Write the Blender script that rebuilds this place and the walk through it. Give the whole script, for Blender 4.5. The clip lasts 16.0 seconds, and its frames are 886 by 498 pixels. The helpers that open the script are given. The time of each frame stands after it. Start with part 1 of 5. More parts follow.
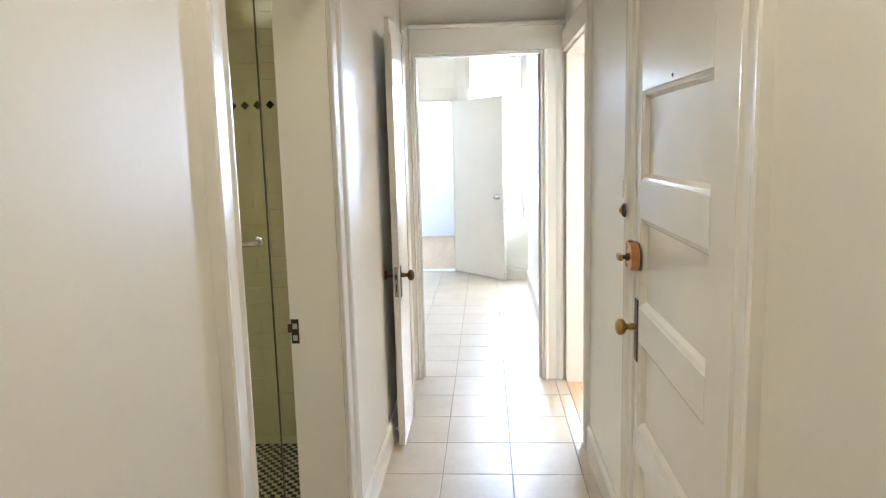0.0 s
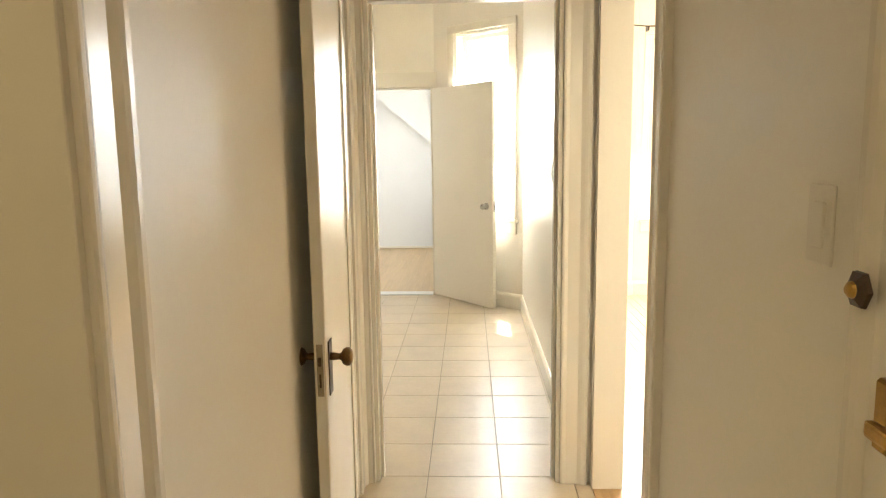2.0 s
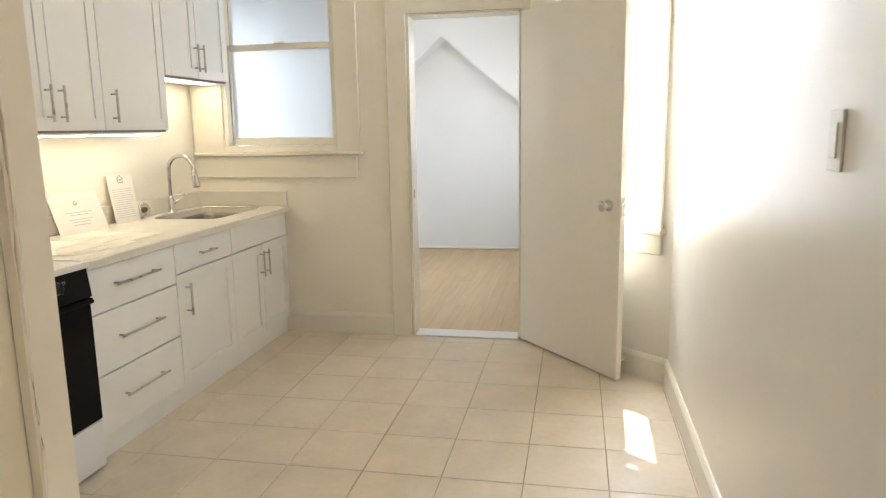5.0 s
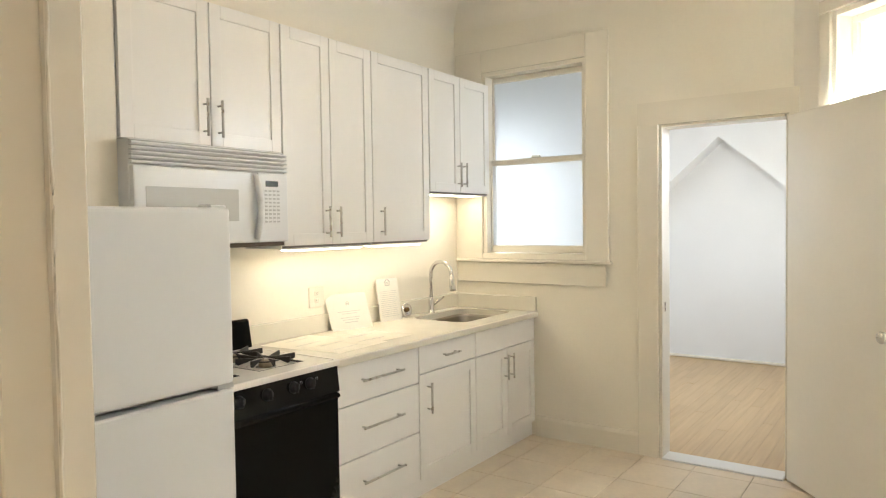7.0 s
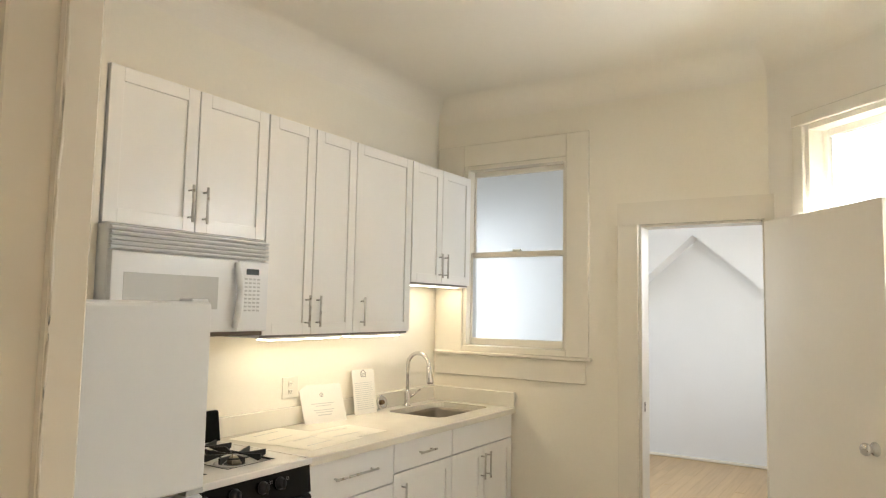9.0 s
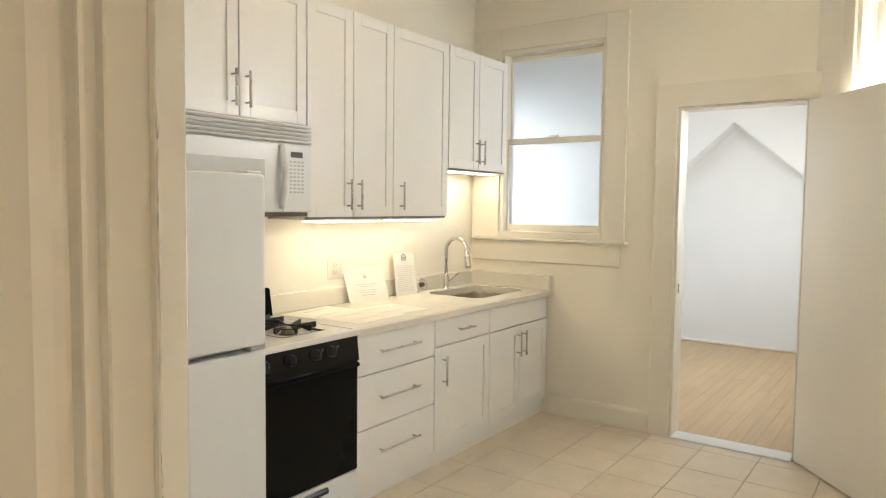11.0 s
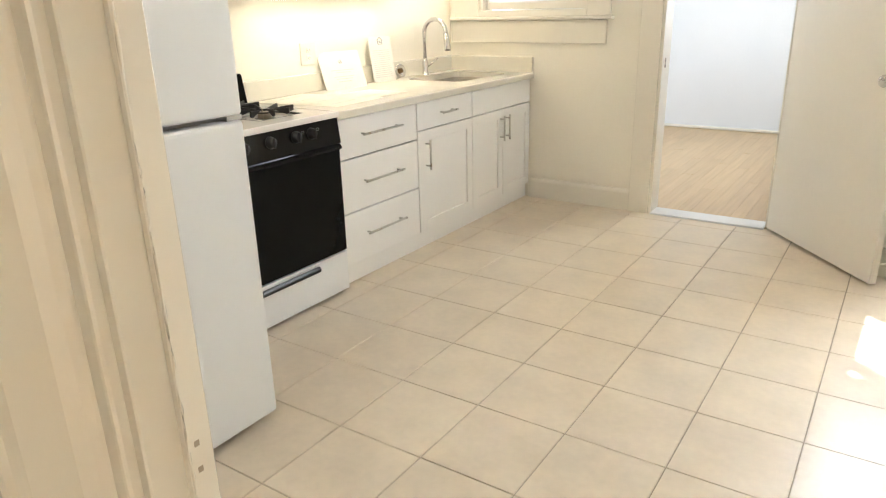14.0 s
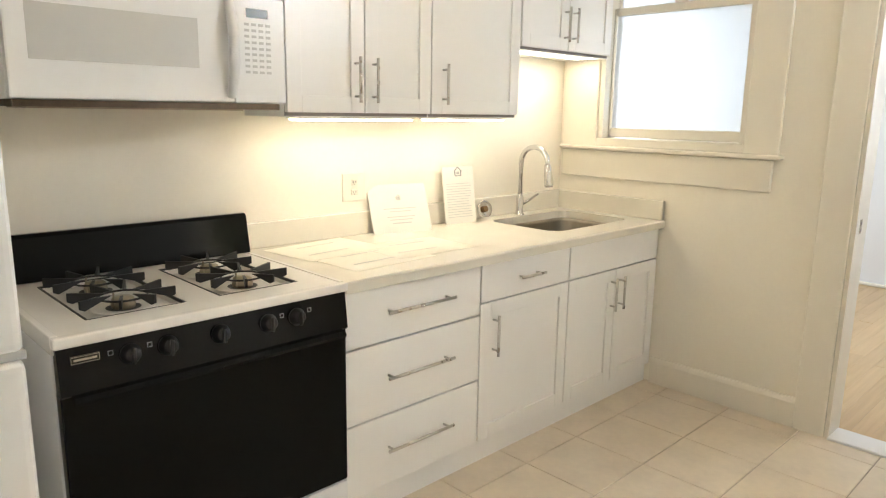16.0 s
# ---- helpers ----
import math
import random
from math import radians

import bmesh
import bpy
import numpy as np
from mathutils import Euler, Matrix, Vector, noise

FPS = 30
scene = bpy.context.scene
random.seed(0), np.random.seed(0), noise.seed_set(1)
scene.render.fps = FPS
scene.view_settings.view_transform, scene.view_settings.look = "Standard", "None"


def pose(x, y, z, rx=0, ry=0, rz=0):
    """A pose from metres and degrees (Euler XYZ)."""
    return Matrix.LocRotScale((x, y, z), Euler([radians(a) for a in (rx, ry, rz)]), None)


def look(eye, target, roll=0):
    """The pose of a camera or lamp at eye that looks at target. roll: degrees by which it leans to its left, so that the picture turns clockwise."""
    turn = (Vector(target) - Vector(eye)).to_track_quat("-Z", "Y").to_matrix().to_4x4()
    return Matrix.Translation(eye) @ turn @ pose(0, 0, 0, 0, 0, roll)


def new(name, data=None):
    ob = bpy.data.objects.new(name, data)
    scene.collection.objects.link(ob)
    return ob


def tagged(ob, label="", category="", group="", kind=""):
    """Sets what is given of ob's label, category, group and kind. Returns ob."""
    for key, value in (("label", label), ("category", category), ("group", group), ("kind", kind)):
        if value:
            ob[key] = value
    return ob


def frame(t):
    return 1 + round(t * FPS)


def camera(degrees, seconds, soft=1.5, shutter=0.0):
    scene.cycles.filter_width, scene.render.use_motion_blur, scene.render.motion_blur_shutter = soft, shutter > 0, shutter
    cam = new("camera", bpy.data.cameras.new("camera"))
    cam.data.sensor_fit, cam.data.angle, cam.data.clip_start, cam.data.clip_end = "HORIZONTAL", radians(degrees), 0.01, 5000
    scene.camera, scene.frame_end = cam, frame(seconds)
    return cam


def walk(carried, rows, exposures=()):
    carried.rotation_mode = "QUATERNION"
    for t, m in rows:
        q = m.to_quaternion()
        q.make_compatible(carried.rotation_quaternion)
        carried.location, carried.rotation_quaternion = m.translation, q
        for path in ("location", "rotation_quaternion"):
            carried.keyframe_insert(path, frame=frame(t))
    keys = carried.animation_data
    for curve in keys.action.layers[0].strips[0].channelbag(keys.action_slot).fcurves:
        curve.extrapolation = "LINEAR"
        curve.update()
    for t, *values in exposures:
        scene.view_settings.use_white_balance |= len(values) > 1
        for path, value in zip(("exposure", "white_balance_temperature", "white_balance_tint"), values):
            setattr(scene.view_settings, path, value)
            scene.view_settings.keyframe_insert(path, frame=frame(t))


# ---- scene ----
cam = camera(65.5, 16.0, soft=1.2)
PATH = [
    (0, (1.97, -8.337, 1.511), (1.84, -6.363, 1.218), -1.5),
    (0.5, (1.963, -8.204, 1.509), (1.911, -6.223, 1.239), -0.4),
    (1, (1.958, -7.797, 1.506), (1.885, -5.818, 1.225), -0.1),
    (1.5, (1.923, -7.358, 1.481), (1.781, -5.392, 1.139), -1.4),
    (2, (1.938, -6.874, 1.469), (1.861, -4.897, 1.18), -0.8),
    (2.5, (1.935, -6.369, 1.473), (1.767, -4.391, 1.226), -0.6),
    (3, (1.9, -5.914, 1.479), (1.902, -3.93, 1.226), -1.7),
    (3.2, (1.865, -5.744, 1.459), (1.866, -3.757, 1.235), -1.2),
    (5.3, (1.929, -4.162, 1.36), (1.409, -2.266, 0.994), -1.4),
    (5.5, (1.933, -4.08, 1.365), (1.282, -2.226, 0.993), -1.5),
    (6, (2.022, -4.076, 1.385), (0.93, -2.434, 1.048), -0.0),
    (6.5, (2.088, -4.163, 1.404), (0.967, -2.536, 1.098), -0.7),
    (7, (2.207, -4.265, 1.475), (1.061, -2.628, 1.402), -0.8),
    (7.5, (2.177, -4.266, 1.572), (1.141, -2.591, 1.92), 1.3),
    (8, (2.164, -4.266, 1.57), (1.133, -2.611, 2.014), 0.4),
    (8.5, (2.174, -4.267, 1.562), (1.113, -2.605, 1.897), 1.0),
    (9, (2.151, -4.266, 1.528), (1.072, -2.59, 1.696), 1.1),
    (9.5, (2.149, -4.286, 1.514), (1.046, -2.619, 1.584), 0.9),
    (11.8, (2.185, -4.351, 1.412), (1.022, -2.744, 1.161), -0.1),
    (12, (2.173, -4.351, 1.408), (1.02, -2.742, 1.12), -0.1),
    (12.5, (2.198, -4.359, 1.388), (1.03, -2.766, 1.075), -0.9),
    (13, (2.164, -4.356, 1.341), (1.037, -2.77, 0.877), 0.6),
    (13.5, (2.192, -4.339, 1.298), (1.117, -2.799, 0.611), -1.5),
    (14, (2.16, -4.333, 1.307), (1.105, -2.77, 0.638), -1.4),
    (14.5, (2.128, -4.2, 1.318), (1.039, -2.611, 0.78), -3.0),
    (15, (1.993, -3.926, 1.371), (0.886, -2.315, 0.946), -2.6),
    (15.5, (1.825, -3.618, 1.359), (0.635, -2.075, 0.91), -1.5),
    (16, (1.712, -3.224, 1.388), (0.307, -1.856, 0.996), 0.9),
]
EXPOSURES = [(0, 1.8, 4900, 10), (0.5, 1.55, 5600, 12), (1.0, 1.42, 6600, 10), (1.5, 1.38, 6800, 9), (2.0, 1.22, 6800, 9), (2.5, 1.0, 6650, 9), (3.0, 0.78, 6250, 10), (3.2, 0.78, 6200, 10), (5.3, 0.84, 6200, 11), (6.0, 0.94, 6200, 10), (6.5, 1.03, 6200, 10), (7.0, 0.95, 6300, 10), (8.0, 0.77, 6400, 11), (9.5, 0.76, 6400, 11), (12.0, 0.98, 6250, 10), (13.0, 1.1, 6050, 10), (13.5, 1.3, 5980, 10), (14.5, 1.27, 5980, 11), (16, 1.07, 6200, 11)]
walk(cam, [(t, look(e, g, r)) for t, e, g, r in PATH], EXPOSURES)

# ---- daylight ----
SUN_AZ, SUN_EL = 1.5, 59.0          # degrees east of the +y axis, height
world = bpy.data.worlds.new("sky")
scene.world = world
world.use_nodes = True
wn = world.node_tree.nodes
sky = wn.new("ShaderNodeTexSky")
sky.sky_type = "NISHITA"
sky.sun_disc = False
sky.sun_elevation = radians(SUN_EL)
sky.sun_rotation = radians(SUN_AZ)
wn["Background"].inputs["Strength"].default_value = 0.14
world.node_tree.links.new(sky.outputs[0], wn["Background"].inputs["Color"])

sun_data = bpy.data.lights.new("sun", "SUN")
sun_data.energy, sun_data.angle, sun_data.color = 4.5, radians(0.6), (1.0, 0.95, 0.86)
sun = new("sun", sun_data)
_d = Vector((math.sin(radians(SUN_AZ)) * math.cos(radians(SUN_EL)), math.cos(radians(SUN_AZ)) * math.cos(radians(SUN_EL)), math.sin(radians(SUN_EL))))
sun.matrix_world = look(_d * 30, (0, 0, 0))


def area(name, eye, target, w, h, power, color):
    d = bpy.data.lights.new(name, "AREA")
    d.shape, d.size, d.size_y, d.energy, d.color = "RECTANGLE", w, h, power, color
    o = new(name, d)
    o.matrix_world = look(eye, target)
    return o


DAY = (0.93, 0.97, 1.0)
WARM = (1.0, 0.72, 0.42)
# sky light in the window openings
area("kitchen_window_light", (2.15, -0.32, 1.50), (1.4, -1.2, 1.15), 0.62, 1.45, 72, DAY).data.spread = radians(160)
area("living_window_light", (4.3, -0.25, 1.7), (4.3, -3.0, 0.6), 2.6, 1.7, 150, DAY)
# two lamps added at unseen attic side windows to brighten that room
area("attic_fill_east", (1.62, 1.6, 1.6), (0.4, 1.7, 1.2), 1.2, 1.2, 13.2, DAY)
area("attic_fill_west", (-1.25, 1.6, 1.7), (0.4, 1.6, 1.2), 1.3, 1.1, 8.25, DAY)
# warm strips under the wall cabinets
area("strip_light_tall", (-0.45, -1.62, 1.342), (-0.47, -1.62, 0), 0.62, 0.06, 0.28, WARM)
area("strip_light_single", (-0.45, -1.03, 1.342), (-0.47, -1.03, 0), 0.46, 0.06, 0.23, WARM)
area("strip_light_sink", (-0.47, -0.37, 1.658), (-0.49, -0.37, 0), 0.56, 0.06, 0.34, WARM)
# bulb of the ceiling lamp
bulb = new("ceiling_bulb", bpy.data.lights.new("ceiling_bulb", "POINT"))
bulb.data.energy, bulb.data.color, bulb.data.shadow_soft_size = 13, WARM, 0.05
bulb.location = (0.875, -2.02, 2.86)
# unseen warm fill lights, added to brighten the hall and the shower room
area("hall_fill_light", (1.95, -7.6, 2.86), (1.95, -7.55, 0), 0.3, 0.3, 3.6, (1.0, 0.80, 0.54))
area("bath_fill_light", (0.5, -6.6, 2.5), (0.5, -6.55, 0), 0.4, 0.4, 2.3, (1.0, 0.78, 0.38))

# ---- materials ----


def mat(name, color, rough=0.5, metal=0.0, vary=0.06, scale=6.0, fine=80.0, bump=0.05, coat=0.0, per_object=0.0, rough_var=0.015, dist=0.0012):
    m = bpy.data.materials.new(name)
    m.use_nodes = True
    nt = m.node_tree
    b = nt.nodes["Principled BSDF"]
    b.inputs["Metallic"].default_value = metal
    b.inputs["Coat Weight"].default_value = coat
    tc = nt.nodes.new("ShaderNodeNewGeometry")
    n1 = nt.nodes.new("ShaderNodeTexNoise")
    n1.inputs["Scale"].default_value = scale
    n1.inputs["Detail"].default_value = 5
    n2 = nt.nodes.new("ShaderNodeTexNoise")
    n2.inputs["Scale"].default_value = fine
    n2.inputs["Detail"].default_value = 3
    nt.links.new(tc.outputs["Position"], n1.inputs["Vector"])
    nt.links.new(tc.outputs["Position"], n2.inputs["Vector"])
    mixf = nt.nodes.new("ShaderNodeMath")
    mixf.operation = "MULTIPLY_ADD"
    mixf.inputs[1].default_value = 0.7
    nt.links.new(n1.outputs[0], mixf.inputs[0])
    sc = nt.nodes.new("ShaderNodeMath")
    sc.operation = "MULTIPLY"
    sc.inputs[1].default_value = 0.3
    nt.links.new(n2.outputs[0], sc.inputs[0])
    nt.links.new(sc.outputs[0], mixf.inputs[2])
    ramp = nt.nodes.new("ShaderNodeMapRange")
    ramp.inputs["From Min"].default_value, ramp.inputs["From Max"].default_value = 0.25, 0.75
    ramp.inputs["To Min"].default_value, ramp.inputs["To Max"].default_value = 1 - vary, 1 + vary
    nt.links.new(mixf.outputs[0], ramp.inputs["Value"])
    val = ramp.outputs[0]
    if per_object:
        info = nt.nodes.new("ShaderNodeObjectInfo")
        pr = nt.nodes.new("ShaderNodeMapRange")
        pr.inputs["To Min"].default_value, pr.inputs["To Max"].default_value = 1 - per_object, 1 + per_object
        nt.links.new(info.outputs["Random"], pr.inputs["Value"])
        mul = nt.nodes.new("ShaderNodeMath")
        mul.operation = "MULTIPLY"
        nt.links.new(val, mul.inputs[0])
        nt.links.new(pr.outputs[0], mul.inputs[1])
        val = mul.outputs[0]
    hsv = nt.nodes.new("ShaderNodeHueSaturation")
    hsv.inputs["Color"].default_value = (*color, 1)
    nt.links.new(val, hsv.inputs["Value"])
    nt.links.new(hsv.outputs[0], b.inputs["Base Color"])
    rr = nt.nodes.new("ShaderNodeMapRange")
    rr.inputs["From Min"].default_value, rr.inputs["From Max"].default_value = 0.3, 0.7
    rr.inputs["To Min"].default_value, rr.inputs["To Max"].default_value = max(0.02, rough - rough_var), min(1, rough + rough_var)
    nt.links.new(n1.outputs[0], rr.inputs["Value"])
    nt.links.new(rr.outputs[0], b.inputs["Roughness"])
    if bump:
        bp = nt.nodes.new("ShaderNodeBump")
        bp.inputs["Strength"].default_value = bump
        bp.inputs["Distance"].default_value = dist
        nt.links.new(mixf.outputs[0], bp.inputs["Height"])
        nt.links.new(bp.outputs[0], b.inputs["Normal"])
    return m


def glow(name, color, strength):
    m = bpy.data.materials.new(name)
    m.use_nodes = True
    b = m.node_tree.nodes["Principled BSDF"]
    b.inputs["Base Color"].default_value = (0.8, 0.78, 0.7, 1)
    b.inputs["Roughness"].default_value = 0.35
    b.inputs["Emission Color"].default_value = (*color, 1)
    b.inputs["Emission Strength"].default_value = strength
    return m


def glass(name, color, rough):
    m = bpy.data.materials.new(name)
    m.use_nodes = True
    b = m.node_tree.nodes["Principled BSDF"]
    b.inputs["Base Color"].default_value = (*color, 1)
    b.inputs["Roughness"].default_value = rough
    b.inputs["Transmission Weight"].default_value = 1.0
    b.inputs["IOR"].default_value = 1.45
    return m


def wood(name, dark, light, along="Y", plank_var=0.12, rough=0.3):
    """Oak strips: stretched grain, a tone of its own for each plank."""
    m = bpy.data.materials.new(name)
    m.use_nodes = True
    nt = m.node_tree
    b = nt.nodes["Principled BSDF"]
    b.inputs["Roughness"].default_value = rough
    tc = nt.nodes.new("ShaderNodeNewGeometry")
    mp = nt.nodes.new("ShaderNodeMapping")
    mp.inputs["Scale"].default_value = (30, 1.6, 30) if along == "Y" else (1.6, 30, 30)
    nt.links.new(tc.outputs["Position"], mp.inputs["Vector"])
    n = nt.nodes.new("ShaderNodeTexNoise")
    n.inputs["Scale"].default_value = 1.5
    n.inputs["Detail"].default_value = 6
    nt.links.new(mp.outputs[0], n.inputs["Vector"])
    info = nt.nodes.new("ShaderNodeObjectInfo")
    add = nt.nodes.new("ShaderNodeMath")
    add.operation = "MULTIPLY_ADD"
    add.inputs[1].default_value = plank_var * 4
    nt.links.new(info.outputs["Random"], add.inputs[0])
    nt.links.new(n.outputs[0], add.inputs[2])
    mr = nt.nodes.new("ShaderNodeMapRange")
    mr.inputs["From Min"].default_value, mr.inputs["From Max"].default_value = 0.25, 0.75 + plank_var * 4
    nt.links.new(add.outputs[0], mr.inputs["Value"])
    mx = nt.nodes.new("ShaderNodeMix")
    mx.data_type = "RGBA"
    mx.inputs[6].default_value = (*dark, 1)
    mx.inputs[7].default_value = (*light, 1)
    nt.links.new(mr.outputs[0], mx.inputs[0])
    nt.links.new(mx.outputs[2], b.inputs["Base Color"])
    bp = nt.nodes.new("ShaderNodeBump")
    bp.inputs["Strength"].default_value = 0.06
    bp.inputs["Distance"].default_value = 0.001
    nt.links.new(n.outputs[0], bp.inputs["Height"])
    nt.links.new(bp.outputs[0], b.inputs["Normal"])
    return m


M_WALL = mat("cream_wall_paint", (0.86, 0.81, 0.695), 0.42, vary=0.035, scale=1.4, fine=60, bump=0.12)
M_GLOSSWALL = mat("glossy_wall_paint", (0.86, 0.82, 0.735), 0.34, vary=0.035, scale=1.1, fine=9, bump=0.10, dist=0.006)
M_CEIL = mat("ceiling_paint", (0.86, 0.81, 0.715), 0.48, vary=0.03, scale=1.2, fine=25, bump=0.12, dist=0.004)
M_TRIM = mat("gloss_trim_paint", (0.84, 0.79, 0.68), 0.22, vary=0.03, scale=3, fine=14, bump=0.12, dist=0.002)
M_WHITE = mat("cool_white_paint", (0.80, 0.80, 0.79), 0.5, vary=0.03, scale=2, fine=60, bump=0.06)
M_DOOR = mat("flush_door_paint", (0.84, 0.795, 0.705), 0.36, vary=0.03, scale=2, fine=40, bump=0.08)
M_CAB = mat("cabinet_lacquer", (0.86, 0.845, 0.81), 0.3, vary=0.012, scale=4, fine=40, bump=0.0, rough_var=0.005)
# dark tone standing in for the shade in the gaps between cabinet fronts
M_GAPSHADE = mat("cabinet_gap_shade", (0.22, 0.20, 0.18), 0.6, vary=0.04)
M_COUNTER = mat("quartz_counter", (0.75, 0.71, 0.61), 0.22, vary=0.035, scale=9, fine=120, bump=0.0)
M_TILE = mat("beige_floor_tile", (0.70, 0.60, 0.465), 0.33, vary=0.11, scale=5.0, fine=34, bump=0.08, per_object=0.018, rough_var=0.03, dist=0.0015)
M_GROUT = mat("floor_grout", (0.40, 0.33, 0.235), 0.85, vary=0.15, scale=12, fine=140, bump=0.3)
M_APPL = mat("white_appliance_enamel", (0.78, 0.785, 0.78), 0.28, vary=0.01, scale=3, fine=40, bump=0.0, rough_var=0.005)
M_ENAMEL = mat("cooktop_enamel", (0.82, 0.795, 0.74), 0.2, vary=0.03, scale=7, fine=60, bump=0.03)
M_PANEL = mat("black_glossy_panel", (0.005, 0.005, 0.005), 0.06, vary=0.1, scale=3, fine=70, bump=0.01)
M_PANEL.node_tree.nodes["Principled BSDF"].inputs["Specular IOR Level"].default_value = 0.2
M_BLACK = mat("black_oven_glass", (0.005, 0.0055, 0.005), 0.08, vary=0.1, scale=3, fine=70, bump=0.01, rough_var=0.04)
M_BLACK.node_tree.nodes["Principled BSDF"].inputs["Specular IOR Level"].default_value = 0.10
M_TILE.node_tree.nodes["Principled BSDF"].inputs["Specular IOR Level"].default_value = 0.3
M_IRON = mat("cast_iron", (0.010, 0.010, 0.010), 0.5, vary=0.2, scale=30, fine=200, bump=0.3)
M_KNOBBLK = mat("black_plastic", (0.007, 0.007, 0.007), 0.3, vary=0.1, scale=20, fine=150, bump=0.05)
M_STEEL = mat("brushed_nickel", (0.56, 0.54, 0.50), 0.28, metal=1.0, vary=0.06, scale=30, fine=300, bump=0.05)
M_CHROME = mat("chrome", (0.72, 0.71, 0.70), 0.09, metal=1.0, vary=0.03, scale=20, fine=100, bump=0.0, rough_var=0.03)
M_SINK = mat("sink_steel", (0.30, 0.27, 0.225), 0.34, metal=1.0, vary=0.06, scale=14, fine=240, bump=0.06)
M_BRASS = mat("aged_brass", (0.42, 0.26, 0.08), 0.3, metal=1.0, vary=0.25, scale=40, fine=160, bump=0.2)
M_COPPER = mat("copper_lock", (0.62, 0.30, 0.13), 0.34, metal=1.0, vary=0.15, scale=25, fine=120, bump=0.1)
M_DARKMET = mat("dark_bronze_plate", (0.09, 0.065, 0.045), 0.4, metal=0.9, vary=0.3, scale=40, fine=160, bump=0.2)
M_BURNER = mat("burner_metal", (0.34, 0.29, 0.21), 0.45, metal=0.8, vary=0.3, scale=30, fine=160, bump=0.2)
M_GREYGL = mat("microwave_window", (0.56, 0.56, 0.54), 0.16, vary=0.03, scale=4, fine=500, bump=0.0)
# grey of keys, print and small parts, and of some drawn shade
M_PANELGREY = mat("grey_print_and_shade", (0.50, 0.50, 0.49), 0.5, vary=0.05)
M_DISPLAY = mat("dark_display", (0.03, 0.035, 0.03), 0.2, vary=0.05)
M_PAPER = mat("white_paper", (0.76, 0.735, 0.67), 0.6, vary=0.02, scale=5)
M_SHEET = mat("flat_sheet_paper", (0.735, 0.697, 0.60), 0.5, vary=0.02, scale=5)
M_OLDBRASS = mat("dark_old_brass", (0.17, 0.105, 0.045), 0.34, metal=1.0, vary=0.3, scale=40, fine=160, bump=0.2)
M_INK = mat("grey_print", (0.20, 0.19, 0.18), 0.7, vary=0.1)
M_BISCUIT = mat("ivory_plastic", (0.78, 0.74, 0.64), 0.3, vary=0.02)
M_FROST = glass("frosted_pane", (0.63, 0.655, 0.67), 0.75)
M_GLASS = glass("clear_pane", (0.98, 1.0, 0.99), 0.0)
M_SHOWER = glass("green_shower_glass", (0.93, 0.92, 0.76), 0.02)
M_GLASSEDGE = mat("dark_glass_edge", (0.05, 0.06, 0.04), 0.2)
M_BATHTILE = mat("white_subway_tile", (0.64, 0.61, 0.44), 0.14, vary=0.03, scale=4, per_object=0.02, bump=0.04)
M_BATHGROUT = mat("bath_grout", (0.68, 0.65, 0.48), 0.8, vary=0.06)
M_BLACKTILE = mat("black_mosaic_tile", (0.02, 0.02, 0.02), 0.18, vary=0.1)
M_LAMPGLASS = glow("alabaster_lamp_glass", (1.0, 0.77, 0.46), 5.0)
M_HAZE = glow("bright_hazy_sky", (0.95, 0.98, 1.0), 2.6)
M_STRIP = glow("led_strip", (1.0, 0.90, 0.68), 5.0)
M_OAK = wood("honey_oak_floor", (0.46, 0.26, 0.11), (0.68, 0.46, 0.25), "Y")
M_OAK2 = wood("pale_oak_floor", (0.45, 0.295, 0.132), (0.61, 0.425, 0.212), "Y", 0.07)
M_SIDING = mat("white_siding", (0.84, 0.84, 0.82), 0.6, vary=0.06)
M_TEAL = mat("teal_window_glass", (0.10, 0.22, 0.24), 0.15, vary=0.1)
M_ROOF = mat("grey_shingle", (0.12, 0.12, 0.12), 0.8, vary=0.2, scale=12)
M_BARK = mat("bark", (0.10, 0.07, 0.05), 0.9, vary=0.3, scale=14, bump=0.5)
M_LEAF = mat("leaf_green", (0.15, 0.17, 0.11), 0.5, vary=0.3, scale=3)
M_GROUND = mat("garden_ground", (0.16, 0.15, 0.11), 0.9, vary=0.25, scale=0.6, fine=9, bump=0.3)

# ---- mesh helpers ----


def mesh_obj(name, bm, material, smooth=False):
    me = bpy.data.meshes.new(name)
    bmesh.ops.recalc_face_normals(bm, faces=bm.faces)
    bm.to_mesh(me)
    bm.free()
    me.materials.append(material)
    if smooth:
        for p in me.polygons:
            p.use_smooth = True
    return new(name, me)


def part(name, bm, material, parent, label="", smooth=False):
    ob = mesh_obj(name, bm, material, smooth)
    ob.parent = parent
    if label:
        tagged(ob, label)
    return ob


def thing(name, label, category, group="", kind="", at=(0, 0, 0)):
    ob = new(name)
    ob.location = at
    ob.empty_display_size = 0.1
    return tagged(ob, label, category, group, kind)


def box(x0, x1, y0, y1, z0, z1, bevel=0.0, seg=1, bm=None):
    own = bm is None
    b = bmesh.new()
    bmesh.ops.create_cube(b, size=1)
    for v in b.verts:
        v.co = Vector((x0 + (v.co.x + 0.5) * (x1 - x0), y0 + (v.co.y + 0.5) * (y1 - y0), z0 + (v.co.z + 0.5) * (z1 - z0)))
    if bevel:
        bmesh.ops.bevel(b, geom=b.edges[:], offset=bevel, segments=seg, affect="EDGES", profile=0.6)
    if own:
        return b
    merge(bm, b)
    return bm


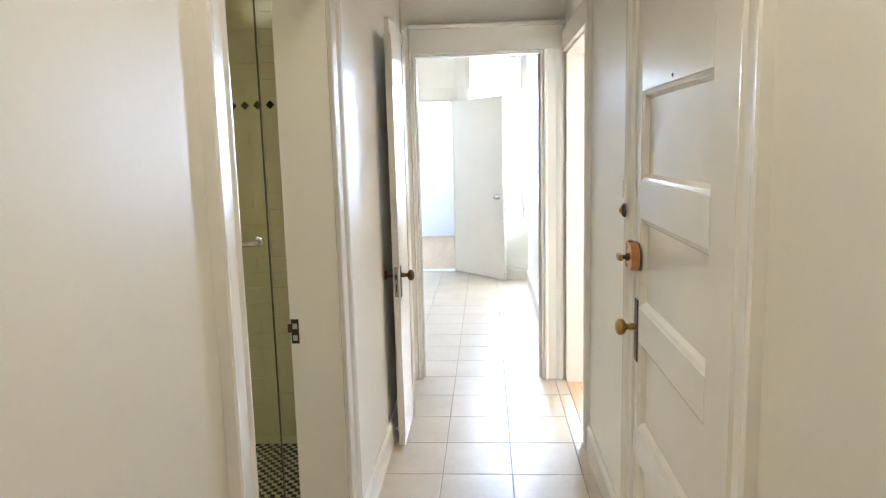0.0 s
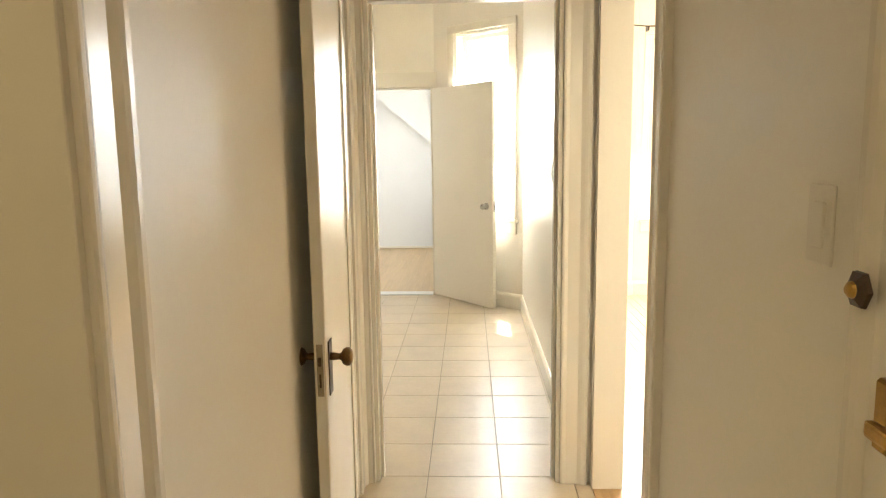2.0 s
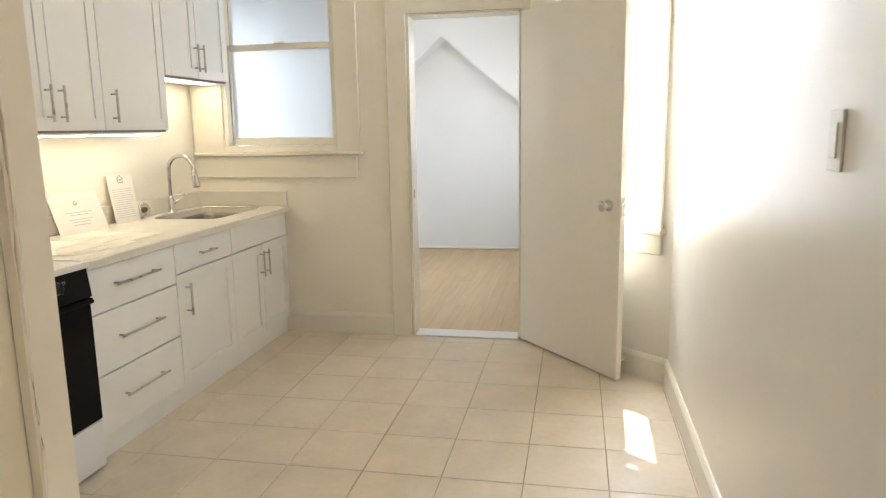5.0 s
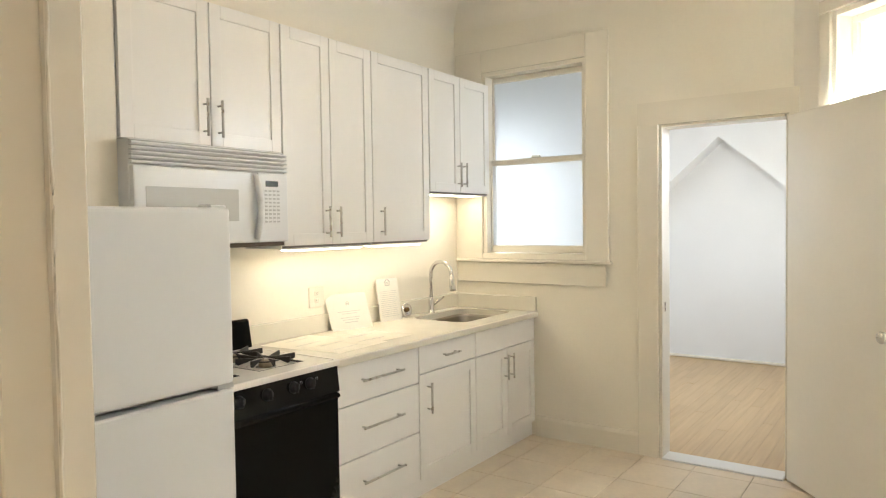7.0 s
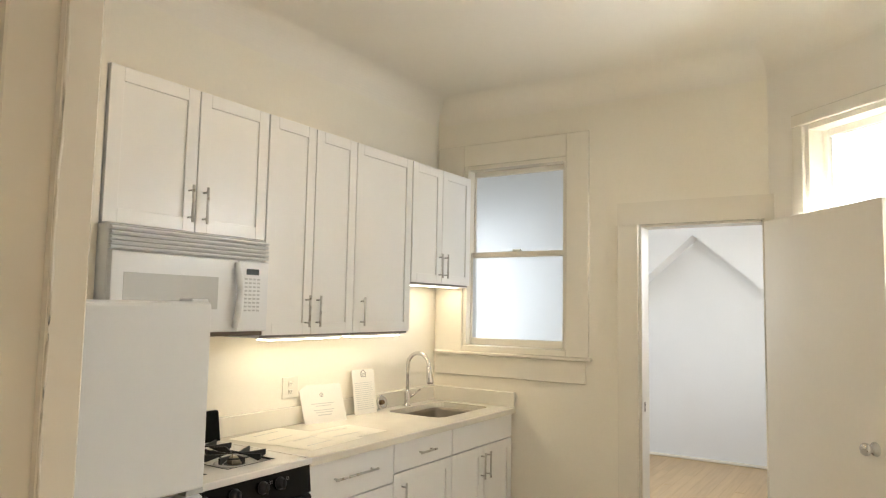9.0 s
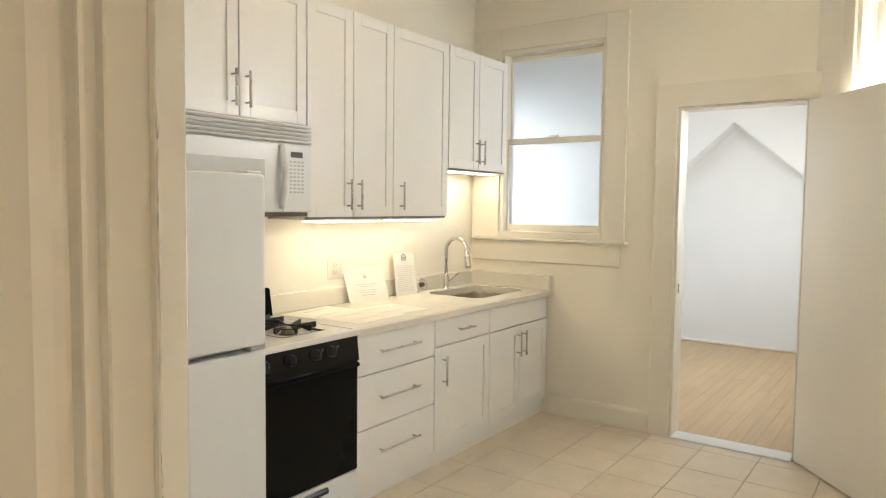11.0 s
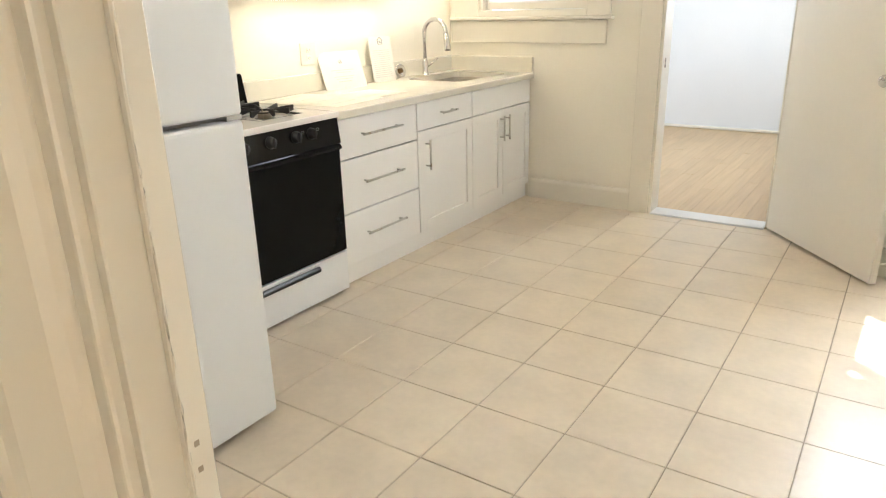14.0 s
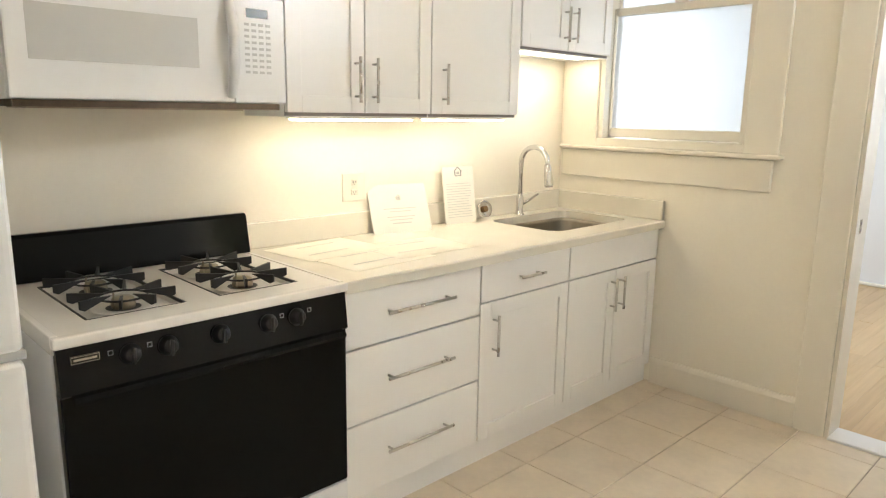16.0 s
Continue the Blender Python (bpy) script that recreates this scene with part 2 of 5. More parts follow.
def merge(bm, b, m=None):
    me = bpy.data.meshes.new("tmp")
    if m is not None:
        bmesh.ops.transform(b, matrix=m, verts=b.verts)
    b.to_mesh(me)
    b.free()
    bm.from_mesh(me)
    bpy.data.meshes.remove(me)
    return bm


def tube(points, r, n=12, bm=None, caps=True):
    """A round bar along points."""
    bm = bm or bmesh.new()
    pts = [Vector(p) for p in points]
    rings = []
    for i, p in enumerate(pts):
        d = (pts[min(i + 1, len(pts) - 1)] - pts[max(i - 1, 0)]).normalized()
        q = d.to_track_quat("Z", "Y")
        rr = r[i] if isinstance(r, (list, tuple)) else r
        rings.append([bm.verts.new(p + q @ Vector((math.cos(a) * rr, math.sin(a) * rr, 0))) for a in [2 * math.pi * k / n for k in range(n)]])
    for a, b in zip(rings, rings[1:]):
        for k in range(n):
            bm.faces.new((a[k], a[(k + 1) % n], b[(k + 1) % n], b[k]))
    if caps:
        bm.faces.new(rings[0][::-1])
        bm.faces.new(rings[-1])
    return bm


def lathe(profile, n=32, m=None, caps=True):
    """A turned shape from (radius, height) pairs about z."""
    bm = bmesh.new()
    rings = []
    for r, z in profile:
        rings.append([bm.verts.new((r * math.cos(2 * math.pi * k / n), r * math.sin(2 * math.pi * k / n), z)) for k in range(n)] if r > 1e-5 else [bm.verts.new((0, 0, z))])
    for a, b in zip(rings, rings[1:]):
        for k in range(n):
            q = [a[k % len(a)], a[(k + 1) % len(a)], b[(k + 1) % len(b)], b[k % len(b)]]
            q = list(dict.fromkeys(q))
            if len(q) > 2:
                bm.faces.new(q)
    for ring in (rings[0], rings[-1]):
        if caps and len(ring) > 2:
            bm.faces.new(ring)
    if m is not None:
        bmesh.ops.transform(bm, matrix=m, verts=bm.verts)
    return bm


def prism(profile, length, m):
    """A closed outline in its x and z, drawn out along its y, laid by the pose m."""
    bm = bmesh.new()
    a = [bm.verts.new((x, 0, z)) for x, z in profile]
    b = [bm.verts.new((x, length, z)) for x, z in profile]
    bm.faces.new(a)
    bm.faces.new(b[::-1])
    for k in range(len(a)):
        bm.faces.new((a[k], b[k], b[(k + 1) % len(a)], a[(k + 1) % len(a)]))
    bmesh.ops.transform(bm, matrix=m, verts=bm.verts)
    return bm


def axes(origin, u, v):
    """A pose whose x runs along u and y along v."""
    u, v = Vector(u).normalized(), Vector(v).normalized()
    w = u.cross(v)
    return Matrix(((u.x, v.x, w.x, origin[0]), (u.y, v.y, w.y, origin[1]), (u.z, v.z, w.z, origin[2]), (0, 0, 0, 1)))


def wall(name, p0, p1, thick, z1, material, holes=(), z0=0.0, label="plain painted wall"):
    """A wall whose seen face runs from p0 to p1; it is thick to the left of that line. holes: (from, to, bottom, top)."""
    p0, p1 = Vector((*p0, 0)), Vector((*p1, 0))
    length = (p1 - p0).length
    us = sorted({0.0, length, *[h[0] for h in holes], *[h[1] for h in holes]})
    zs = sorted({z0, z1, *[h[2] for h in holes], *[h[3] for h in holes]})
    us = [u for u in us if -1e-6 <= u <= length + 1e-6]

    def solid(i, j):
        if not (0 <= i < len(us) - 1 and 0 <= j < len(zs) - 1):
            return False
        u, z = (us[i] + us[i + 1]) / 2, (zs[j] + zs[j + 1]) / 2
        return not any(h[0] < u < h[1] and h[2] < z < h[3] for h in holes)
    bm = bmesh.new()

    def quad(*c):
        bm.faces.new([bm.verts.new(q) for q in c])
    for i in range(len(us) - 1):
        for j in range(len(zs) - 1):
            if not solid(i, j):
                continue
            a, b, c, d, t = us[i], us[i + 1], zs[j], zs[j + 1], thick
            quad((a, 0, c), (b, 0, c), (b, 0, d), (a, 0, d))
            quad((a, t, c), (a, t, d), (b, t, d), (b, t, c))
            if not solid(i - 1, j):
                quad((a, 0, c), (a, 0, d), (a, t, d), (a, t, c))
            if not solid(i + 1, j):
                quad((b, 0, c), (b, t, c), (b, t, d), (b, 0, d))
            if not solid(i, j - 1):
                quad((a, 0, c), (a, t, c), (b, t, c), (b, 0, c))
            if not solid(i, j + 1):
                quad((a, 0, d), (b, 0, d), (b, t, d), (a, t, d))
    bmesh.ops.remove_doubles(bm, verts=bm.verts, dist=1e-5)
    u = (p1 - p0).normalized()
    bmesh.ops.transform(bm, matrix=axes(p0, u, (-u.y, u.x, 0)), verts=bm.verts)
    return tagged(mesh_obj(name, bm, material), label, "wall", kind="structure")


# outlines of mouldings: (out from the wall, across the board)
CASING = [(0, 0), (0.014, 0), (0.018, 0.004), (0.019, 0.012), (0.016, 0.020), (0.014, 0.026), (0.015, 0.052), (0.016, 0.074), (0.020, 0.082), (0.024, 0.090), (0.027, 0.100), (0.028, 0.112), (0.024, 0.118), (0.0, 0.118)]
FLATCASE = [(0, 0), (0.018, 0), (0.022, 0.004), (0.022, 0.126), (0.018, 0.13), (0, 0.13)]
BASE = [(0, 0), (0.018, 0), (0.018, 0.115), (0.014, 0.128), (0.008, 0.138), (0, 0.14)]


def strip(name, outline, start, end, out, across, material, parent, label=""):
    """A moulding from start to end; out is the way off the wall, across the way over its width."""
    s, e = Vector(start), Vector(end)
    o, a = Vector(out).normalized(), Vector(across).normalized()
    d = (e - s)
    m = Matrix(((o.x, d.normalized().x, a.x, s.x), (o.y, d.normalized().y, a.y, s.y), (o.z, d.normalized().z, a.z, s.z), (0, 0, 0, 1)))
    return part(name, prism(outline, d.length, m), material, parent, label)

# ---- plan (metres) ----
CEIL = 3.04
XL, XR = -0.64, 2.415            # kitchen's long walls
YF = -0.02                       # far wall
YN, YH = -3.926, -3.99            # two faces of the wall between kitchen and hall
HL, HR = 1.455, 2.46              # hall walls
AX, AY = 1.61, -0.72             # slanted window wall from (AX, YF) to (XR, AY)

# ---- walls ----
wall("wall_west", (XL, YF + 0.12), (XL, YN - 0.12), -0.12, CEIL + 0.1, M_WALL, label="cream painted kitchen wall behind the cabinets")
# far wall, seen face towards -y: runs from x=AX back to XL so that it is thick towards +y
wall("wall_north", (XL - 0.12, YF), (AX, YF), 0.14, CEIL + 0.1, M_WALL,
     [(-0.40 - XL + 0.12, 0.39 - XL + 0.12, 1.262, 2.545), (0.866 - XL + 0.12, 1.585 - XL + 0.12, 0.0, 2.06)], label="cream painted wall with a sash window and a doorway")
SL = math.hypot(XR - AX, AY - YF)
SU = Vector(((XR - AX) / SL, (AY - YF) / SL, 0))
SN = Vector((-SU.y, SU.x, 0))     # outwards
WU0, WU1, WZ0, WZ1 = 0.27, 0.93, 0.83, 2.53
wall("wall_slanted", (AX, YF), (XR, AY), 0.16, CEIL + 0.1, M_GLOSSWALL, [(WU0, WU1, WZ0, WZ1)], label="glossy cream slanted bay wall with a tall window")
wall("wall_east", (XR, AY), (XR, YN), 0.05, CEIL + 0.1, M_GLOSSWALL, label="glossy cream painted kitchen wall")
wall("wall_south", (XL - 0.12, YH), (2.60, YH), YN - YH, CEIL + 0.1, M_WALL, [(1.515 - XL + 0.12, 2.33 - XL + 0.12, 0, 2.08)], label="cream wall with the doorway between hall and kitchen")
# short cream wall between the refrigerator and the range
fin = [(-2.98, 0), (-2.824, 0), (-2.824, 1.36), (-2.795, 1.36), (-2.795, CEIL + 0.05), (-2.98, CEIL + 0.05)]
tagged(mesh_obj("wall_fin", prism(fin, 0.29, axes((-0.352, 0, 0), (0, 1, 0), (-1, 0, 0))), M_WALL), "short cream wall beside the refrigerator", "wall", kind="structure")
# hall
wall("wall_hall_west", (HL, -8.9), (HL, YH), 0.17, CEIL, M_WALL, [(-6.98 + 8.9, -6.04 + 8.9, 0, 2.06), (-4.575 + 8.9, -4.11 + 8.9, 0, 2.06)], label="cream hall wall with the shower room doorway")
wall("wall_hall_east", (HR, YH), (HR, -8.9), 0.13, CEIL, M_WALL, [(0.06, 0.98, 0, 2.06), (2.14, 3.04, 0, 2.05)], label="cream hall wall with the living room doorway and the entry door")
wall("wall_hall_south", (HR + 0.13, -8.9), (HL - 0.17, -8.9), 0.1, CEIL, M_WALL, label="cream wall closing the hall")
# living room
wall("wall_living_south", (6.6, -5.4), (2.59, -5.4), 0.1, CEIL, M_WALL, label="cream living room wall")
wall("wall_living_east", (6.6, -0.9), (6.6, -5.4), 0.1, CEIL, M_WALL, label="cream living room wall")
wall("wall_living_west", (2.591, -3.99), (2.591, -0.65), 0.09, CEIL, M_WALL, label="cream living room wall")
BAY = [(2.591, -0.65), (3.55, -0.08), (4.72, -0.02), (6.6, -0.9)]
bay_walls = []
for k, (a, b) in enumerate(zip(BAY, BAY[1:])):
    ln = math.hypot(b[0] - a[0], b[1] - a[1])
    n = 1 if k != 1 else 2
    w = 0.62
    hs = [(ln * (i + 0.5) / n - w / 2, ln * (i + 0.5) / n + w / 2, 0.77, 2.5) for i in range(n)]
    if k == 1:
        hs = [(0.12, 0.86, 0.77, 2.5)]
    if k == 2:
        hs = [(0.08, 0.66, 0.77, 2.5), (0.95, 1.6, 0.77, 2.5)]
    bay_walls.append((wall("wall_bay_%d" % (k + 1), a, b, 0.16, CEIL, M_WALL, hs, label="cream curved bay wall with sash windows"), a, b, hs))
# closet
wall("wall_closet_west", (0.95, -4.75), (0.95, YH), 0.05, CEIL, M_WALL, label="dim closet wall")
wall("wall_closet_south", (HL - 0.17, -4.75), (0.95, -4.75), 0.05, CEIL, M_WALL, label="dim closet wall")
# shower room
wall("wall_bath_north", (-0.6, -4.98), (HL - 0.17, -4.98), 0.1, CEIL, M_BATHGROUT, label="grouted shower wall behind white tiles")
wall("wall_bath_west", (-0.6, -7.6), (-0.6, -4.98), 0.1, CEIL, M_WALL, label="plain shower room wall")
wall("wall_bath_south", (HL - 0.17, -7.6), (-0.6, -7.6), 0.1, CEIL, M_WALL, label="plain shower room wall")
# attic room behind the far doorway
# the window holes in both side walls are added, out of view
wall("wall_attic_west", (-1.3, 0.12), (-1.3, 3.4), 0.1, 2.8, M_WHITE, [(0.8, 2.2, 1.1, 2.3)], label="white attic room wall with an added unseen window opening")
wall("wall_attic_east", (1.66, 3.4), (1.66, 0.12), 0.08, 2.8, M_WHITE, [(1.1, 2.4, 1.0, 2.3)], label="white attic room wall with an added unseen window opening")
wall("wall_attic_north", (-1.3, 3.3), (1.66, 3.3), 0.1, 2.8, M_WHITE, label="white attic end wall")
# wall with the gabled recess in front of the end wall
gable = [(-1.3, 0), (-0.55, 0), (-0.55, 1.36), (0.50, 2.31), (1.55, 1.42), (1.55, 0), (1.66, 0), (1.66, 2.8), (-1.3, 2.8)]
tagged(mesh_obj("wall_attic_gable", prism(gable, 0.30, pose(0, 3.0, 0)), M_WHITE), "white attic wall with a gabled recess", "wall", kind="structure")

# ---- ceilings ----


def ceiling(name, x0, x1, y0, y1, z, material=None):
    tagged(mesh_obj(name, box(x0, x1, y0, y1, z, z + 0.1), material or M_CEIL), "smooth painted ceiling with a soft sheen", "ceiling", kind="structure")


ceiling("ceiling", XL - 0.12, 2.59, YH + 0.0, 0.14, CEIL)
ceiling("ceiling_hall", -0.7, 2.59, -9.0, YH - 0.001, CEIL - 0.12)
ceiling("ceiling_living", 2.592, 6.7, -5.5, 0.2, CEIL - 0.06)
ceiling("ceiling_attic", -1.4, 1.74, 0.141, 3.4, 2.8, M_WHITE)

COVE = [(0, 0), (0.17, 0)] + [(0.17 - 0.17 * math.sin(radians(a)), 0.17 - 0.17 * math.cos(radians(a))) for a in range(6, 90, 6)] + [(0, 0.17)]
cove = tagged(new("trim_cove"), "smooth curved plaster cove between wall and ceiling", "cove", kind="structure")
for a, b, out in (((XL, YF), (XL, YN), (1, 0)), ((XL, YF), (AX + 0.04, YF), (0, -1)), ((AX - 0.04 * SU.x, YF - 0.04 * SU.y), (XR, AY), (-SN.x, -SN.y)), ((XR, AY + 0.03), (XR, YN), (-1, 0))):
    strip("cove_run", COVE, (*a, CEIL - 0.0005), (*b, CEIL - 0.0005), (*out, 0), (0, 0, -1), M_CEIL, cove)

# ---- floors ----
floor = tagged(mesh_obj("floor", box(XL - 0.12, 2.46, -9.0, 0.0, -0.12, -0.004), M_GROUT), "beige ceramic tile floor with dark joints", "floor", kind="structure")
tagged(mesh_obj("floor_bath", box(-0.7, HL - 0.171, -7.7, -4.9, -0.12, -0.002), M_BATHTILE), "white mosaic shower floor with black dots", "floor", kind="structure")
floor_living = tagged(mesh_obj("floor_living", box(2.461, 6.7, -5.5, 0.3, -0.12, -0.012), M_OAK), "honey oak strip floor in sunlight", "floor", kind="structure")
floor_attic = tagged(mesh_obj("floor_attic", box(-1.4, 1.74, 0.0, 3.4, -0.12, -0.006), M_OAK2), "pale oak board floor of the attic room", "floor", kind="structure")

# ---- baseboards ----


def baseboard(a, b, out):
    h = new("baseboard")
    tagged(h, "cream gloss baseboard with a rounded top", "baseboard", kind="structure")
    strip("board", BASE, (*a, 0), (*b, 0), (*out, 0), (0, 0, 1), M_TRIM, h)


baseboard((0.012, YF), (0.735, YF), (0, -1))
baseboard((1.0 * AX + 0.10 * SU.x, YF + 0.10 * SU.y), (XR, AY), (-SN.x, -SN.y))
baseboard((XR, AY), (XR, YN), (-1, 0))
baseboard((XL, YN), (1.50, YN), (0, 1))
baseboard((HL, -5.92), (HL, -4.70), (1, 0))
baseboard((HL, -8.9), (HL, -7.10), (1, 0))
baseboard((HR, -5.06), (HR, -5.95), (-1, 0))
baseboard((HR, -7.12), (HR, -8.9), (-1, 0))
for a, b in zip(BAY, BAY[1:]):
    d = Vector((b[0] - a[0], b[1] - a[1])).normalized()
    baseboard(a, b, (d.y, -d.x))
tagged(mesh_obj("trim_attic", box(-0.55, 1.55, 3.276, 3.2985, 0.001, 0.03, 0.006), M_TRIM), "thin white shoe moulding along the attic wall", "trim", kind="structure")

# ---- door casings ----


def casing(x0, x1, top, y, out, material=M_TRIM, outline=CASING, width=0.118, cap=True, sides=(True, True), label="moulded cream gloss door casing"):
    """Casing round an opening in a wall along x."""
    h = tagged(new("trim_casing"), label, "door casing", kind="structure")
    if sides[0]:
        strip("side_board", outline, (x0, y, 0), (x0, y, top), (0, out, 0), (-1, 0, 0), material, h)
    if sides[1]:
        strip("side_board", outline, (x1, y, 0), (x1, y, top), (0, out, 0), (1, 0, 0), material, h)
    a, b = x0 - (width if sides[0] else 0), x1 + (width if sides[1] else 0)
    strip("head_board", [(0, 0), (0.024, 0), (0.024, 0.14), (0, 0.14)], (a, y, top), (b, y, top), (0, out, 0), (0, 0, 1), material, h)
    if cap:
        part("head_cap", box(a - 0.012, b + 0.012, min(y, y + out * 0.045), max(y, y + out * 0.045), top + 0.14, top + 0.165, 0.004), material, h)
    return h


def casing_y(y0, y1, top, x, out, sides=(True, True), width=0.118, outline=CASING):
    """Casing round an opening in a wall along y."""
    h = tagged(new("trim_casing"), "moulded cream gloss door casing", "door casing", kind="structure")
    if sides[0]:
        strip("side_board", outline, (x, y0, 0), (x, y0, top), (out, 0, 0), (0, -1, 0), M_TRIM, h)
    if sides[1]:
        strip("side_board", outline, (x, y1, 0), (x, y1, top), (out, 0, 0), (0, 1, 0), M_TRIM, h)
    a, b = y0 - (width if sides[0] else 0), y1 + (width if sides[1] else 0)
    strip("head_board", [(0, 0), (0.024, 0), (0.024, 0.12), (0, 0.12)], (x, a, top), (x, b, top), (out, 0, 0), (0, 0, 1), M_TRIM, h)
    return h


def jamb(name, boxes, label="cream gloss door jamb with a stop"):
    h = tagged(new(name), label, "door jamb", kind="structure")
    for b in boxes:
        part("jamb_board", box(*b, 0.002), M_TRIM, h)
    return h


arch = casing(1.515, 2.325, 2.08, YH, -1, sides=(False, True))
strip("side_board", [(o, a * 0.5) for o, a in CASING], (1.515, YH, 0), (1.515, YH, 2.22), (0, -1, 0), (-1, 0, 0), M_TRIM, arch)
jamb("trim_jamb_kitchen", [(1.515, 1.533, YH - 0.004, YN + 0.004, 0, 2.08), (1.533, 1.545, YH + 0.04, YH + 0.075, 0, 2.06), (2.307, 2.325, YH - 0.004, YN + 0.004, 0, 2.08), (2.295, 2.307, YH + 0.04, YH + 0.075, 0, 2.06), (1.533, 2.307, YH - 0.003, YN + 0.003, 2.06, 2.08)])
chips = tagged(new("trim_paint_drips"), "thick uneven paint beads along the worn jamb edge", "paint bead", kind="structure")
rp = random.Random(21)
for x, y in ((1.5445, YH + 0.042), (1.5335, YN + 0.002)):
    pts = [(x + rp.uniform(-0.0006, 0.0010), y + rp.uniform(-0.0008, 0.0008), 0.02 + 0.03 * k) for k in range(68)]
    part("paint_bead", tube(pts, [rp.uniform(0.0009, 0.0024) for _ in pts], 6), M_TRIM, chips, smooth=True)
for z in (0.835, 0.80):
    part("paint_scar", box(1.5445, 1.5454, YH + 0.050, YH + 0.057, z, z + 0.008, 0.0004), M_GROUT, chips, "bare spot where the paint has chipped")
casing(0.866, 1.585, 2.06, YF, -1, outline=FLATCASE, width=0.13, cap=False, label="flat cream door casing of the attic doorway")
jamb("trim_jamb_attic", [(0.866, 0.884, YF - 0.006, 0.125, 0, 2.06), (1.567, 1.585, YF + 0.03, 0.125, 0, 2.06), (0.884, 1.567, YF - 0.005, 0.124, 2.045, 2.06)], "white door jamb of the attic doorway")
tagged(mesh_obj("trim_threshold", box(0.884, 1.567, YF - 0.03, 0.10, -0.003, 0.011, 0.004), M_WHITE), "white painted door threshold", "threshold", kind="structure")
# shower room and living room doorways, entry door
casing_y(-6.98, -6.04, 2.06, HL, 1)
jamb("trim_jamb_shower", [(HL - 0.172, HL + 0.004, -6.98, -6.962, 0, 2.06), (HL - 0.172, HL + 0.004, -6.058, -6.04, 0, 2.06), (HL - 0.171, HL + 0.003, -6.962, -6.058, 2.045, 2.06)])
casing_y(-4.575, -4.11, 2.06, HL, 1, width=0.11)
jamb("trim_jamb_closet", [(HL - 0.172, HL + 0.004, -4.575, -4.560, 0, 2.06), (HL - 0.172, HL + 0.004, -4.125, -4.11, 0, 2.06), (HL - 0.12, HL - 0.04, -4.137, -4.125, 0, 2.05), (HL - 0.171, HL + 0.003, -4.56, -4.125, 2.045, 2.06)])
casing_y(-4.93, -4.01, 2.06, HR, -1, sides=(True, False))
jamb("trim_jamb_living", [(HR - 0.004, HR + 0.134, -4.028, -4.01, 0, 2.06), (HR + 0.05, HR + 0.09, -4.042, -4.028, 0, 2.05), (HR - 0.004, HR + 0.134, -4.93, -4.912, 0, 2.06), (HR - 0.003, HR + 0.133, -4.912, -4.028, 2.045, 2.06)])
casing_y(-6.99, -6.09, 2.05, HR, -1)

# ---- hardware ----


def turn(origin, axis):
    """A pose at origin whose z runs along axis."""
    q = Vector(axis).to_track_quat("Z", "Y")
    return Matrix.Translation(origin) @ q.to_matrix().to_4x4()


OVALKNOB = [(0.0, 0.0), (0.012, 0.0), (0.011, 0.016), (0.009, 0.026), (0.012, 0.032), (0.022, 0.037), (0.027, 0.046), (0.0265, 0.055), (0.020, 0.062), (0.010, 0.065), (0.0, 0.0655)]
BALLKNOB = [(0.0, 0.0), (0.031, 0.0), (0.030, 0.006), (0.014, 0.011), (0.012, 0.026), (0.018, 0.032), (0.027, 0.042), (0.028, 0.052), (0.023, 0.061), (0.010, 0.065), (0.0, 0.0655)]


def knob(parent, origin, axis, profile, material, label):
    return part("knob", lathe(profile, 24, turn(origin, axis)), material, parent, label, True)


def strike(origin, sx, sy, sz, label="worn metal strike plate with two latch holes"):
    h = thing("strike_plate", label, "strike plate")
    x, y, z = origin
    part("plate", box(x - sx, x + sx, y - sy, y + sy, z - sz, z + sz, 0.001), M_DARKMET if sz > 0.04 else M_BURNER, h)
    if sz > 0.04:
        part("lip", box(x - sx - 0.012, x - sx, y - sy, y + sy, z - sz * 0.1, z + sz * 0.62, 0.001), M_DARKMET, h)
    for dz in (-0.35, 0.25):
        part("latch_hole", box(x - sx * 0.55 - 0.001, x + sx * 0.55 + 0.001, y - sy * 0.55 - 0.001, y + sy * 0.55 + 0.001, z + (dz - 0.12) * sz * 1.6, z + (dz + 0.16) * sz * 1.6), M_STEEL if sz > 0.04 else M_DARKMET, h)
    return h


# ---- attic door: plain flush leaf, standing open ----
leaf_a, leaf_b = Vector((1.583, -0.045, 0)), Vector((2.148, -0.733, 0))
lu = (leaf_b - leaf_a).normalized()
ln = Vector((lu.y, -lu.x, 0))     # towards the doorway side
door = tagged(new("door_1"), "plain cream flush door standing open, with a silver knob", "door", kind="structure")
L = (leaf_b - leaf_a).length
M = axes((*leaf_a.xy, 0), lu, (-lu.y, lu.x, 0))
b = box(0, L, 0.0, 0.036, 0.016, 2.045, 0.002)
bmesh.ops.transform(b, matrix=M, verts=b.verts)
part("leaf", b, M_DOOR, door)
kp = leaf_a + lu * (L - 0.085)
knob(door, (*(kp + Vector((-lu.y, lu.x, 0)) * 0.036).xy, 0.947), (-lu.y, lu.x, 0), BALLKNOB, M_STEEL, "satin silver round door knob")
knob(door, (*kp.xy, 0.947), (lu.y, -lu.x, 0), BALLKNOB, M_STEEL, "satin silver round door knob")
b = box(L - 0.001, L + 0.002, 0.006, 0.030, 0.90, 0.995)
bmesh.ops.transform(b, matrix=M, verts=b.verts)
part("latch_plate", b, M_STEEL, door)
